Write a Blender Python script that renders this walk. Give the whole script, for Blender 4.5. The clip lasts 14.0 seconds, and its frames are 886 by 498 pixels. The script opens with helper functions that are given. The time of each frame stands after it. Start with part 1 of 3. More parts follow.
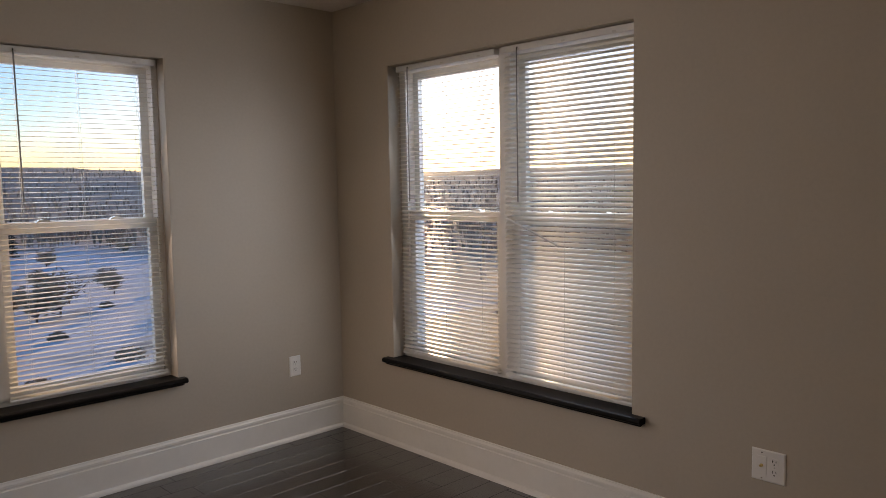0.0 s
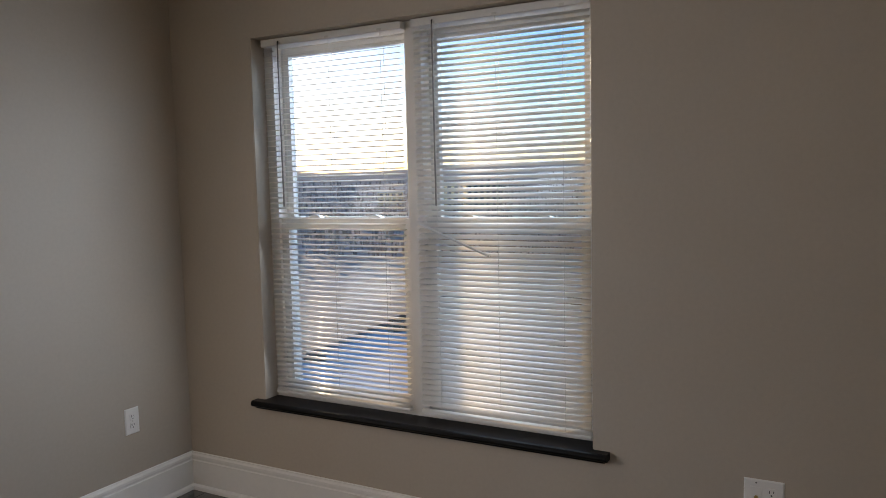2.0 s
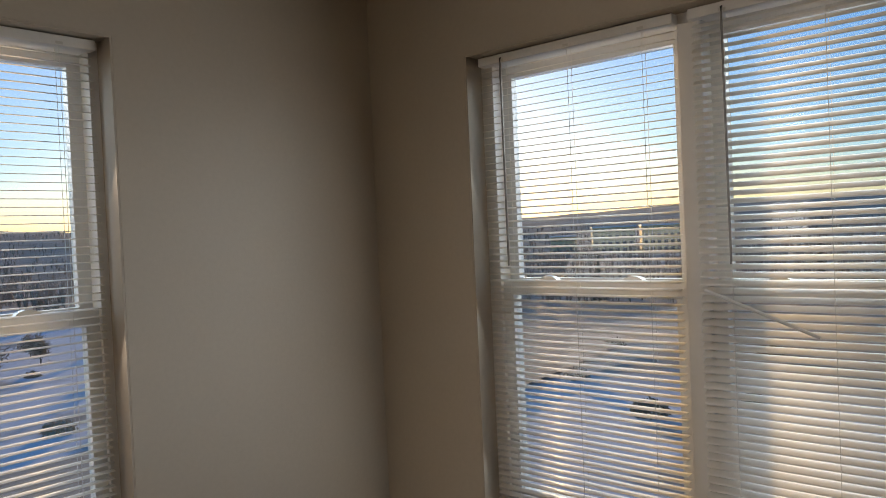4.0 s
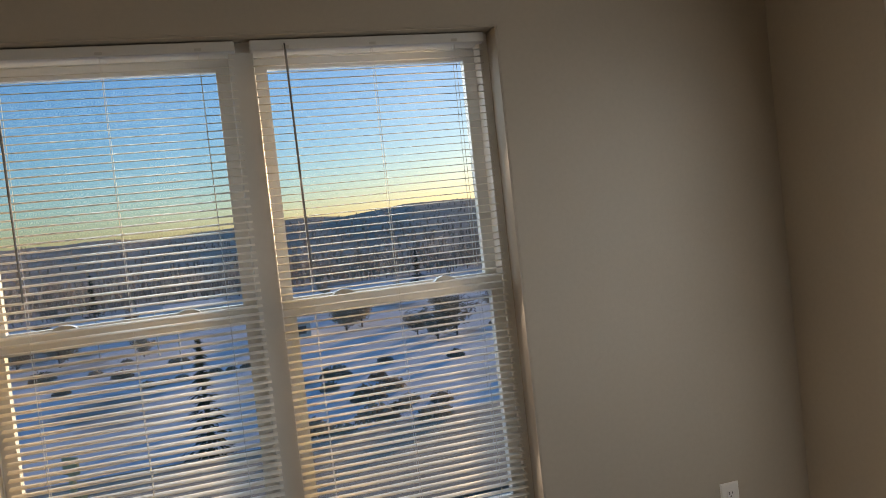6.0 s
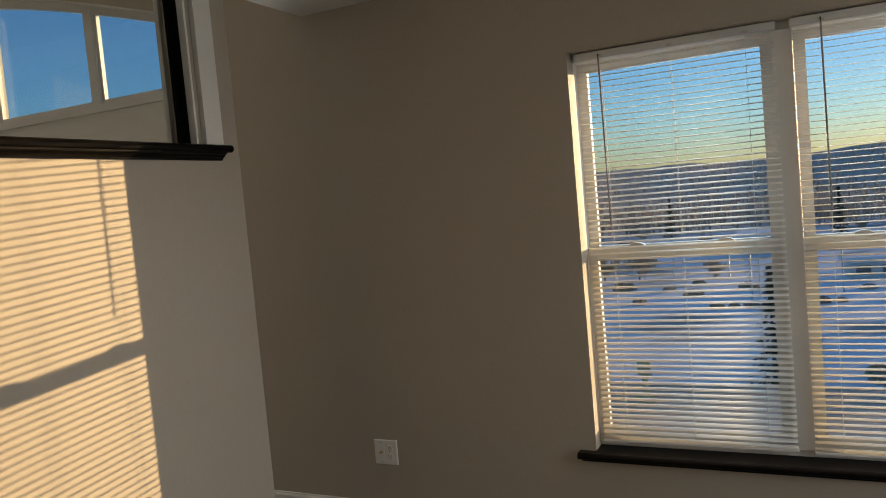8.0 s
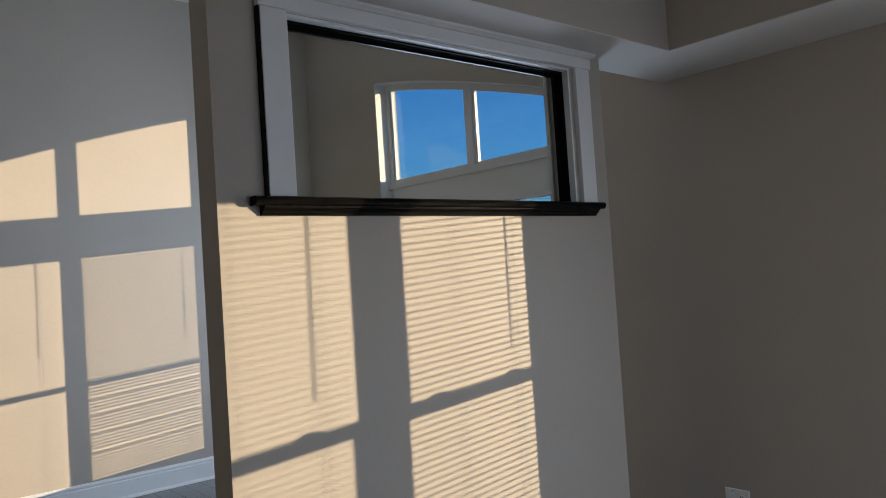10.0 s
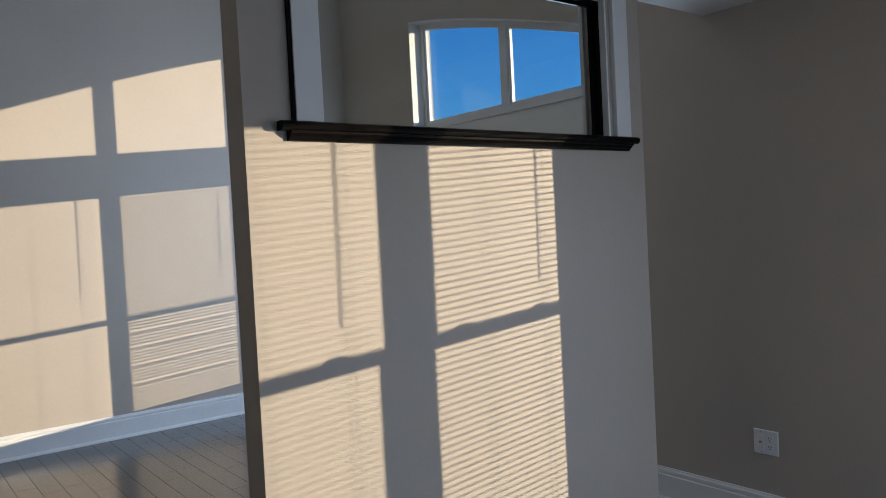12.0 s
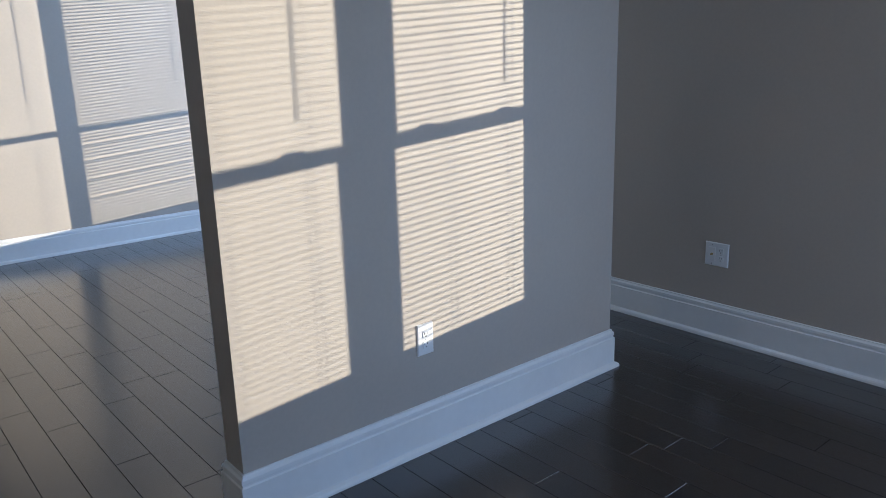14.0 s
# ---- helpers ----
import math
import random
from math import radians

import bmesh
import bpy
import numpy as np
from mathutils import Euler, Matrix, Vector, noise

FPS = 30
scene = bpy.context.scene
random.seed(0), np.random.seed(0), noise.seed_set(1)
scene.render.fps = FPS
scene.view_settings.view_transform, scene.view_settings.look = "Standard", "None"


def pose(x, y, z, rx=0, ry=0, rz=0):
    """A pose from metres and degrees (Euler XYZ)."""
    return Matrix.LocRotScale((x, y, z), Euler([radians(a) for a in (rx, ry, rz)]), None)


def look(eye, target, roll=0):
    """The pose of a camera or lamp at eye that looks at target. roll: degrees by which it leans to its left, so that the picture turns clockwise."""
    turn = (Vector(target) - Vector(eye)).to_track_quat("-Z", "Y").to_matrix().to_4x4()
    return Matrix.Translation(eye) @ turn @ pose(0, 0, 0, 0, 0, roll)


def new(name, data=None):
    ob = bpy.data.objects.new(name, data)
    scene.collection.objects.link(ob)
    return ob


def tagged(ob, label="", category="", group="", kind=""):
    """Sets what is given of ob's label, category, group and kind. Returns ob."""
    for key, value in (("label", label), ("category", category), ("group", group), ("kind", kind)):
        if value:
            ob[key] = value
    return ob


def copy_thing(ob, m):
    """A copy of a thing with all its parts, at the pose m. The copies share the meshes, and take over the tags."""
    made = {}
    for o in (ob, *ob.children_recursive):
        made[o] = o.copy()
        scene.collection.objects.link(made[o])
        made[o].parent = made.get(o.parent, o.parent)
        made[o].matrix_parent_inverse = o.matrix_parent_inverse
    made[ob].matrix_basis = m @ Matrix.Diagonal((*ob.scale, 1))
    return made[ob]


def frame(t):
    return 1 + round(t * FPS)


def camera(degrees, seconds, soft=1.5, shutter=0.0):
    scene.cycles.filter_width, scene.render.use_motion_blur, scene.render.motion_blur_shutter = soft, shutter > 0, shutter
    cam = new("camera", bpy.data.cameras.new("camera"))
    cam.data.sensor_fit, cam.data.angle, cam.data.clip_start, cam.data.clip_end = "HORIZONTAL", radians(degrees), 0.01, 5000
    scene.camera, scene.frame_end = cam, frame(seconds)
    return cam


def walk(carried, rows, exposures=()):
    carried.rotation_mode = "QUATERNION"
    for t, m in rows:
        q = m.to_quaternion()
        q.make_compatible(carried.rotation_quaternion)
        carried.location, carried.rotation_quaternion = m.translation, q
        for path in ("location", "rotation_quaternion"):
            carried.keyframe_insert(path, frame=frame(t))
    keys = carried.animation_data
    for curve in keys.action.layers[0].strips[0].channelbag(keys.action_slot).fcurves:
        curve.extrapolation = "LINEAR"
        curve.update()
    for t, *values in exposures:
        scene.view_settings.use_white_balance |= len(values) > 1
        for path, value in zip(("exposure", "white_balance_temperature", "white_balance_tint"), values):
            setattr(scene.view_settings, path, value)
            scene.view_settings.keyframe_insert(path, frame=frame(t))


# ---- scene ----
cam = camera(60.8, 14.0, soft=0.9)
PATH = [
    (0, (-2.672, -3.67, 1.455), (-1.29, -2.235, 1.281), -1.0),
    (0.5, (-2.684, -3.478, 1.448), (-1.185, -2.169, 1.249), -1.6),
    (1, (-2.651, -3.268, 1.424), (-1.076, -2.059, 1.188), -1.7),
    (1.5, (-2.579, -3.024, 1.434), (-0.902, -1.957, 1.22), -1.3),
    (2, (-2.549, -2.802, 1.452), (-0.799, -1.85, 1.275), -1.3),
    (2.5, (-2.53, -2.565, 1.484), (-0.743, -1.679, 1.338), -1.3),
    (2.7, (-2.513, -2.513, 1.48), (-0.743, -1.592, 1.343), -1.2),
    (4.8, (-1.871, -2.051, 1.489), (-0.657, -0.463, 1.428), -4.2),
    (5, (-1.884, -2.095, 1.493), (-0.76, -0.442, 1.412), -4.6),
    (5.5, (-1.891, -2.117, 1.494), (-1.053, -0.302, 1.416), -5.3),
    (6, (-1.928, -2.247, 1.502), (-1.371, -0.328, 1.425), -6.2),
    (6.5, (-1.88, -2.495, 1.552), (-1.749, -0.503, 1.43), -6.6),
    (7, (-1.868, -2.668, 1.586), (-2.104, -0.686, 1.453), -6.5),
    (7.5, (-1.726, -2.803, 1.548), (-2.314, -0.895, 1.43), -5.7),
    (8, (-1.760, -2.946, 1.555), (-2.631, -1.151, 1.428), -5.1),
    (8.5, (-1.754, -3.099, 1.534), (-2.921, -1.480, 1.425), -4.0),
    (9, (-1.717, -3.258, 1.534), (-3.084, -1.799, 1.477), -3.5),
    (9.2, (-1.706, -3.321, 1.560), (-3.119, -1.908, 1.530), -3.5),
    (11.3, (-1.71, -3.322, 1.577), (-3.274, -2.082, 1.701), -3.2),
    (11.5, (-1.715, -3.314, 1.559), (-3.286, -2.078, 1.633), -3.2),
    (12, (-1.701, -3.296, 1.505), (-3.282, -2.073, 1.445), -3.0),
    (12.5, (-1.716, -3.29, 1.475), (-3.279, -2.06, 1.265), -2.6),
    (13, (-1.714, -3.286, 1.447), (-3.248, -2.047, 1.112), -2.3),
    (13.5, (-1.723, -3.273, 1.419), (-3.224, -2.024, 0.986), -2.0),
    (14, (-1.723, -3.261, 1.396), (-3.21, -2.022, 0.894), -1.7),
]
walk(cam, [(t, look(eye, target, roll)) for t, eye, target, roll in PATH],
     exposures=[(0, 1.83, 8800, 27), (0.6, 1.9, 7900, 21), (1.0, 1.96, 7600, 20), (2.7, 1.92, 7500, 20), (4.8, 1.56, 9600, 20), (7.4, 1.72, 9300, 18), (8.1, 1.72, 8700, 16), (8.6, 1.7, 7200, 14), (9.2, 1.7, 6600, 14), (11.3, 1.85, 6000, 17), (12.5, 1.68, 5900, 14), (13.5, 1.78, 5700, 18), (14, 2.0, 5150, 14)])

SKY, SUN = 0.15, 1.68
OUT_L, OUT_R = 9.0, 11.0
LAMP_L, LAMP_R, LAMP_N = 2.9, 3.7, 20.0

# ---- world, sun and light ----
SUN_TO = Vector((0.92, 1.0, 0.083)).normalized()
world = bpy.data.worlds.new("winter_sky")
scene.world = world
world.use_nodes = True
wn = world.node_tree
sky = wn.nodes.new("ShaderNodeTexSky")
sky.sky_type = 'NISHITA'
sky.sun_disc = False
sky.sun_elevation = math.asin(SUN_TO.z)
sky.sun_rotation = math.atan2(SUN_TO.x, SUN_TO.y)
sky.altitude = 200
sky.air_density, sky.dust_density, sky.ozone_density = 0.90, 0.8, 5.0
wn.links.new(sky.outputs[0], wn.nodes["Background"].inputs[0])
wn.nodes["Background"].inputs[1].default_value = SKY

sun_data = bpy.data.lights.new("sun", 'SUN')
sun_data.energy, sun_data.angle, sun_data.color = SUN, radians(0.27), (1.0, 0.82, 0.53)
sun = new("sun", sun_data)
sun.matrix_world = look((30, 33, 12), Vector((30, 33, 12)) - SUN_TO)


def window_light(name, m, w, h, power, color=(0.52, 0.75, 1.0)):
    data = bpy.data.lights.new(name, 'AREA')
    data.shape, data.size, data.size_y, data.energy, data.color = 'RECTANGLE', w, h, power, color
    ob = new(name, data)
    ob.matrix_world = m
    return ob


# skylight through the openings: strips inside the open slats, which turn it downwards, and the sky above, outside the glass
for z in (0.80, 1.30, 1.80):
    window_light("skylight_window_1", look((-1.80, -0.02, z), (-1.80, -5, z - 2.1)), 1.50, 0.32, LAMP_L / 3, (0.95, 0.97, 1.0))
    window_light("skylight_window_2", look((-0.02, -1.25, z), (-5, -1.25, z - 1.6)), 1.46, 0.32, LAMP_R / 3, (0.60, 0.79, 1.0))
window_light("skylight_outer_1", look((-1.80, 0.95, 2.15), (-1.80, 0.05, 1.0)), 1.7, 1.1, OUT_L)
window_light("skylight_outer_2", look((0.95, -1.25, 2.15), (0.05, -1.25, 1.0)), 1.7, 1.1, OUT_R)
window_light("skylight_window_3", look((-5.84, 0.386, 1.6), (-5.84, -5, 1.6)), 1.8, 2.2, LAMP_N, (0.62, 0.80, 1.0))


# ---- materials ----
def mat(name, color, rough=0.6, metal=0.0, grain=0.0, grain_scale=40.0, stain=0.0, stain_scale=2.0, bump=0.0, bump_scale=200.0, coat=0.0, random_amount=0.0, spec=0.5):
    m = bpy.data.materials.new(name)
    m.use_nodes = True
    nt = m.node_tree
    b = nt.nodes["Principled BSDF"]
    b.inputs["Roughness"].default_value, b.inputs["Metallic"].default_value = rough, metal
    b.inputs["Coat Weight"].default_value = coat
    b.inputs["Coat Roughness"].default_value = 0.25
    b.inputs["Specular IOR Level"].default_value = spec
    b.inputs["Base Color"].default_value = (*color, 1)
    co = nt.nodes.new("ShaderNodeTexCoord")
    last = None

    def noise_mul(scale, amount, prev, detail=4):
        t = nt.nodes.new("ShaderNodeTexNoise")
        t.inputs["Scale"].default_value, t.inputs["Detail"].default_value = scale, detail
        nt.links.new(co.outputs["Object"], t.inputs["Vector"])
        r = nt.nodes.new("ShaderNodeMapRange")
        r.inputs[1].default_value, r.inputs[2].default_value = 0.3, 0.7
        r.inputs[3].default_value, r.inputs[4].default_value = 1 - amount, 1 + amount
        nt.links.new(t.outputs["Fac"], r.inputs[0])
        mx = nt.nodes.new("ShaderNodeMix")
        mx.data_type, mx.blend_type = 'RGBA', 'MULTIPLY'
        mx.inputs[0].default_value = 1
        if prev is None:
            mx.inputs[6].default_value = (*color, 1)
        else:
            nt.links.new(prev, mx.inputs[6])
        nt.links.new(r.outputs[0], mx.inputs[7])
        return mx.outputs[2]

    if grain:
        last = noise_mul(grain_scale, grain, last)
    if stain:
        last = noise_mul(stain_scale, stain, last)
    if random_amount:
        oi = nt.nodes.new("ShaderNodeObjectInfo")
        r = nt.nodes.new("ShaderNodeMapRange")
        r.inputs[3].default_value, r.inputs[4].default_value = 1 - random_amount, 1 + random_amount
        nt.links.new(oi.outputs["Random"], r.inputs[0])
        mx = nt.nodes.new("ShaderNodeMix")
        mx.data_type, mx.blend_type = 'RGBA', 'MULTIPLY'
        mx.inputs[0].default_value = 1
        mx.inputs[6].default_value = (*color, 1)
        if last is not None:
            nt.links.new(last, mx.inputs[6])
        nt.links.new(r.outputs[0], mx.inputs[7])
        last = mx.outputs[2]
    if last is not None:
        nt.links.new(last, b.inputs["Base Color"])
    if bump:
        t = nt.nodes.new("ShaderNodeTexNoise")
        t.inputs["Scale"].default_value = bump_scale
        nt.links.new(co.outputs["Object"], t.inputs["Vector"])
        bp = nt.nodes.new("ShaderNodeBump")
        bp.inputs["Strength"].default_value, bp.inputs["Distance"].default_value = bump, 0.002
        nt.links.new(t.outputs["Fac"], bp.inputs["Height"])
        nt.links.new(bp.outputs["Normal"], b.inputs["Normal"])
    return m


def wood_floor_mat():
    m = mat("espresso_hardwood", (0.020, 0.0135, 0.0105), 0.34, spec=0.8, coat=0.55)
    nt = m.node_tree
    b = nt.nodes["Principled BSDF"]
    co, oi = nt.nodes.new("ShaderNodeTexCoord"), nt.nodes.new("ShaderNodeObjectInfo")
    geo = nt.nodes.new("ShaderNodeNewGeometry")
    add = nt.nodes.new("ShaderNodeVectorMath")
    add.operation = 'MULTIPLY_ADD'
    comb = nt.nodes.new("ShaderNodeCombineXYZ")
    for i in range(3):
        nt.links.new(oi.outputs["Random"], comb.inputs[i])
    add.inputs[1].default_value = (13, 17, 5)
    nt.links.new(comb.outputs[0], add.inputs[0])
    nt.links.new(co.outputs["Object"], add.inputs[2])
    mp = nt.nodes.new("ShaderNodeMapping")
    mp.inputs["Scale"].default_value = (2.0, 40.0, 40.0)
    nt.links.new(add.outputs[0], mp.inputs["Vector"])
    t = nt.nodes.new("ShaderNodeTexNoise")
    t.inputs["Scale"].default_value, t.inputs["Detail"].default_value, t.inputs["Roughness"].default_value = 2.2, 8, 0.65
    nt.links.new(mp.outputs[0], t.inputs["Vector"])
    ramp = nt.nodes.new("ShaderNodeValToRGB")
    ramp.color_ramp.elements[0].position, ramp.color_ramp.elements[1].position = 0.3, 0.72
    ramp.color_ramp.elements[0].color = (0.007, 0.005, 0.0045, 1)
    ramp.color_ramp.elements[1].color = (0.022, 0.016, 0.013, 1)
    nt.links.new(t.outputs["Fac"], ramp.inputs[0])
    r = nt.nodes.new("ShaderNodeMapRange")
    r.inputs[3].default_value, r.inputs[4].default_value = 0.65, 1.35
    sm = nt.nodes.new("ShaderNodeMath")
    sm.operation = 'ADD'
    nt.links.new(oi.outputs["Random"], sm.inputs[0])
    nt.links.new(geo.outputs["Random Per Island"], sm.inputs[1])
    fr = nt.nodes.new("ShaderNodeMath")
    fr.operation = 'FRACT'
    nt.links.new(sm.outputs[0], fr.inputs[0])
    nt.links.new(fr.outputs[0], r.inputs[0])
    mx = nt.nodes.new("ShaderNodeMix")
    mx.data_type, mx.blend_type = 'RGBA', 'MULTIPLY'
    mx.inputs[0].default_value = 1
    nt.links.new(ramp.outputs[0], mx.inputs[6])
    nt.links.new(r.outputs[0], mx.inputs[7])
    nt.links.new(mx.outputs[2], b.inputs["Base Color"])
    t2 = nt.nodes.new("ShaderNodeTexNoise")
    t2.inputs["Scale"].default_value = 3.0
    nt.links.new(co.outputs["Object"], t2.inputs["Vector"])
    r2 = nt.nodes.new("ShaderNodeMapRange")
    r2.inputs[3].default_value, r2.inputs[4].default_value = 0.18, 0.27
    nt.links.new(t2.outputs["Fac"], r2.inputs[0])
    nt.links.new(r2.outputs[0], b.inputs["Roughness"])
    bp = nt.nodes.new("ShaderNodeBump")
    bp.inputs["Strength"].default_value, bp.inputs["Distance"].default_value = 0.12, 0.001
    nt.links.new(t.outputs["Fac"], bp.inputs["Height"])
    nt.links.new(bp.outputs["Normal"], b.inputs["Normal"])
    return m


def slat_mat():
    m = bpy.data.materials.new("white_vinyl_slat")
    m.use_nodes = True
    nt = m.node_tree
    b = nt.nodes["Principled BSDF"]
    b.inputs["Base Color"].default_value = (0.80, 0.78, 0.74, 1)
    b.inputs["Roughness"].default_value = 0.4
    tr = nt.nodes.new("ShaderNodeBsdfTranslucent")
    tr.inputs[0].default_value = (0.90, 0.86, 0.80, 1)
    mx = nt.nodes.new("ShaderNodeMixShader")
    mx.inputs[0].default_value = 0.24
    nt.links.new(b.outputs[0], mx.inputs[1])
    nt.links.new(tr.outputs[0], mx.inputs[2])
    nt.links.new(mx.outputs[0], nt.nodes["Material Output"].inputs[0])
    return m


def glass_mat():
    m = bpy.data.materials.new("clear_glass")
    m.use_nodes = True
    nt = m.node_tree
    nt.nodes.remove(nt.nodes["Principled BSDF"])
    tr, gl = nt.nodes.new("ShaderNodeBsdfTransparent"), nt.nodes.new("ShaderNodeBsdfGlossy")
    tr.inputs[0].default_value = (0.93, 0.95, 0.94, 1)
    gl.inputs["Roughness"].default_value = 0.0
    lw = nt.nodes.new("ShaderNodeLayerWeight")
    lw.inputs["Blend"].default_value = 0.5
    pw = nt.nodes.new("ShaderNodeMath")
    pw.operation = 'POWER'
    pw.inputs[1].default_value = 5.0
    nt.links.new(lw.outputs["Facing"], pw.inputs[0])
    fr = nt.nodes.new("ShaderNodeMapRange")
    fr.inputs[3].default_value, fr.inputs[4].default_value = 0.04, 1.0
    nt.links.new(pw.outputs[0], fr.inputs[0])
    mx = nt.nodes.new("ShaderNodeMixShader")
    nt.links.new(fr.outputs[0], mx.inputs[0])
    nt.links.new(tr.outputs[0], mx.inputs[1])
    nt.links.new(gl.outputs[0], mx.inputs[2])
    nt.links.new(mx.outputs[0], nt.nodes["Material Output"].inputs[0])
    return m


PAINT = mat("greige_wall_paint", (0.47, 0.412, 0.343), 0.62, grain=0.02, grain_scale=60, stain=0.035, stain_scale=1.3, bump=0.12, bump_scale=260)
CEIL = mat("ceiling_paint", (0.74, 0.71, 0.67), 0.8, grain=0.02, grain_scale=50, stain=0.03, bump=0.15, bump_scale=200)
TRIM = mat("white_trim_paint", (0.80, 0.79, 0.76), 0.38, grain=0.015, grain_scale=30, stain=0.03, stain_scale=3, bump=0.05, bump_scale=120)
VINYL = mat("white_vinyl", (0.74, 0.735, 0.72), 0.35, grain=0.015, stain=0.03, stain_scale=4)
BLACK = mat("black_stained_wood", (0.0065, 0.0055, 0.005), 0.28, grain=0.25, grain_scale=30, stain=0.15, stain_scale=5, bump=0.06, bump_scale=60, spec=0.06)
PLATE = mat("white_plastic_plate", (0.82, 0.81, 0.79), 0.32, grain=0.01, grain_scale=50)
DARK = mat("dark_slot", (0.02, 0.02, 0.02), 0.6)
BRASS = mat("brass_coax", (0.55, 0.42, 0.18), 0.3, metal=1.0)
CORD = mat("white_cord", (0.78, 0.76, 0.72), 0.7)
WAND = mat("clear_plastic_wand", (0.30, 0.29, 0.28), 0.25)
STEEL = mat("sash_latch_metal", (0.62, 0.61, 0.58), 0.35, metal=0.6)
FLOOR = wood_floor_mat()
SUBFLOOR = mat("dark_joint", (0.006, 0.005, 0.004), 0.8)
SLAT = slat_mat()
GLASS = glass_mat()
BARK = mat("tree_bark", (0.18, 0.14, 0.115), 0.9, grain=0.3, grain_scale=6)
NEEDLE = mat("conifer_needles", (0.028, 0.045, 0.025), 0.8, random_amount=0.3)
TWIG = mat("bare_twigs", (0.45, 0.36, 0.26), 0.9, random_amount=0.3)
# brown bleached beyond bare twigs: distance haze is painted into the woods
WOODS = mat("hazed_winter_woods", (0.54, 0.41, 0.32), 0.9, grain=0.2, grain_scale=0.06, stain=0.3, stain_scale=0.012)
SNOWY = mat("roof_snow", (0.80, 0.82, 0.85), 0.8, grain=0.05, grain_scale=1, stain=0.06, stain_scale=0.2)
# brick raised to bright yellow: the low sunlight is put into the colour
BLOCK = mat("buff_brick_sun_tinted", (0.82, 0.64, 0.38), 0.85, grain=0.08, grain_scale=2, stain=0.1, stain_scale=0.1)
SIDING = mat("pale_siding", (0.62, 0.60, 0.56), 0.8, grain=0.06, grain_scale=1)
PANE_FAR = mat("far_window_pane", (0.16, 0.14, 0.12), 0.3)
# asphalt made light warm tan, so that the colour carries sunlight on the road
ROAD = mat("sun_tinted_asphalt", (0.56, 0.42, 0.32), 0.85, grain=0.15, grain_scale=0.8, stain=0.2, stain_scale=0.08)


# ---- building helpers ----
def part(name, bm, material, parent=None, label="", smooth=False):
    me = bpy.data.meshes.new(name)
    bm.normal_update()
    bm.to_mesh(me)
    bm.free()
    me.materials.append(material)
    if smooth:
        for p in me.polygons:
            p.use_smooth = True
    ob = new(name, me)
    if parent is not None:
        ob.parent = parent
    if label:
        ob["label"] = label
    return ob


def holder(name, m, label, category, kind="", group=""):
    ob = new(name)
    ob.empty_display_size = 0.1
    ob.matrix_world = m
    return tagged(ob, label, category, group, kind)


def box(bm, x0, x1, y0, y1, z0, z1):
    vs = [bm.verts.new(p) for p in ((x0, y0, z0), (x1, y0, z0), (x1, y1, z0), (x0, y1, z0), (x0, y0, z1), (x1, y0, z1), (x1, y1, z1), (x0, y1, z1))]
    for f in ((0, 3, 2, 1), (4, 5, 6, 7), (0, 1, 5, 4), (1, 2, 6, 5), (2, 3, 7, 6), (3, 0, 4, 7)):
        bm.faces.new([vs[i] for i in f])
    return vs


def boxes(*bs, bevel=0.0):
    bm = bmesh.new()
    for b in bs:
        box(bm, *b)
    if bevel:
        bmesh.ops.bevel(bm, geom=bm.edges[:], offset=bevel, segments=2, affect='EDGES', profile=0.5)
    return bm


def prism(profile, axis, a, b):
    """A closed outline (two coordinates) drawn out along an axis from a to b."""
    bm = bmesh.new()
    put = {"x": lambda p, t: (t, p[0], p[1]), "y": lambda p, t: (p[0], t, p[1]), "z": lambda p, t: (p[0], p[1], t)}[axis]
    r0 = [bm.verts.new(put(p, a)) for p in profile]
    r1 = [bm.verts.new(put(p, b)) for p in profile]
    n = len(profile)
    for i in range(n):
        bm.faces.new((r0[i], r0[(i + 1) % n], r1[(i + 1) % n], r1[i]))
    bm.faces.new(r0[::-1])
    bm.faces.new(r1)
    bmesh.ops.recalc_face_normals(bm, faces=bm.faces[:])
    return bm


def sweep(profile, path, closed=False):
    """A moulding: outline of (distance off the wall, height) carried along plan points, mitred; the room lies to the left of the way."""
    bm = bmesh.new()
    pts = [Vector(p) for p in path]
    n = len(pts)
    rings = []
    for i, p in enumerate(pts):
        dirs = []
        if closed or i > 0:
            dirs.append((p - pts[i - 1]).normalized())
        if closed or i < n - 1:
            dirs.append((pts[(i + 1) % n] - p).normalized())
        ns = [Vector((-d.y, d.x)) for d in dirs]
        off = ns[0] if len(ns) == 1 else (ns[0] + ns[1]) / (1 + ns[0].dot(ns[1]))
        rings.append([bm.verts.new((p.x + off.x * d, p.y + off.y * d, z)) for d, z in profile])
    m = len(profile)
    for i in range(n if closed else n - 1):
        a, b = rings[i], rings[(i + 1) % n]
        for j in range(m):
            bm.faces.new((a[j], a[(j + 1) % m], b[(j + 1) % m], b[j]))
    if not closed:
        bm.faces.new(rings[0])
        bm.faces.new(rings[-1][::-1])
    bmesh.ops.recalc_face_normals(bm, faces=bm.faces[:])
    return bm


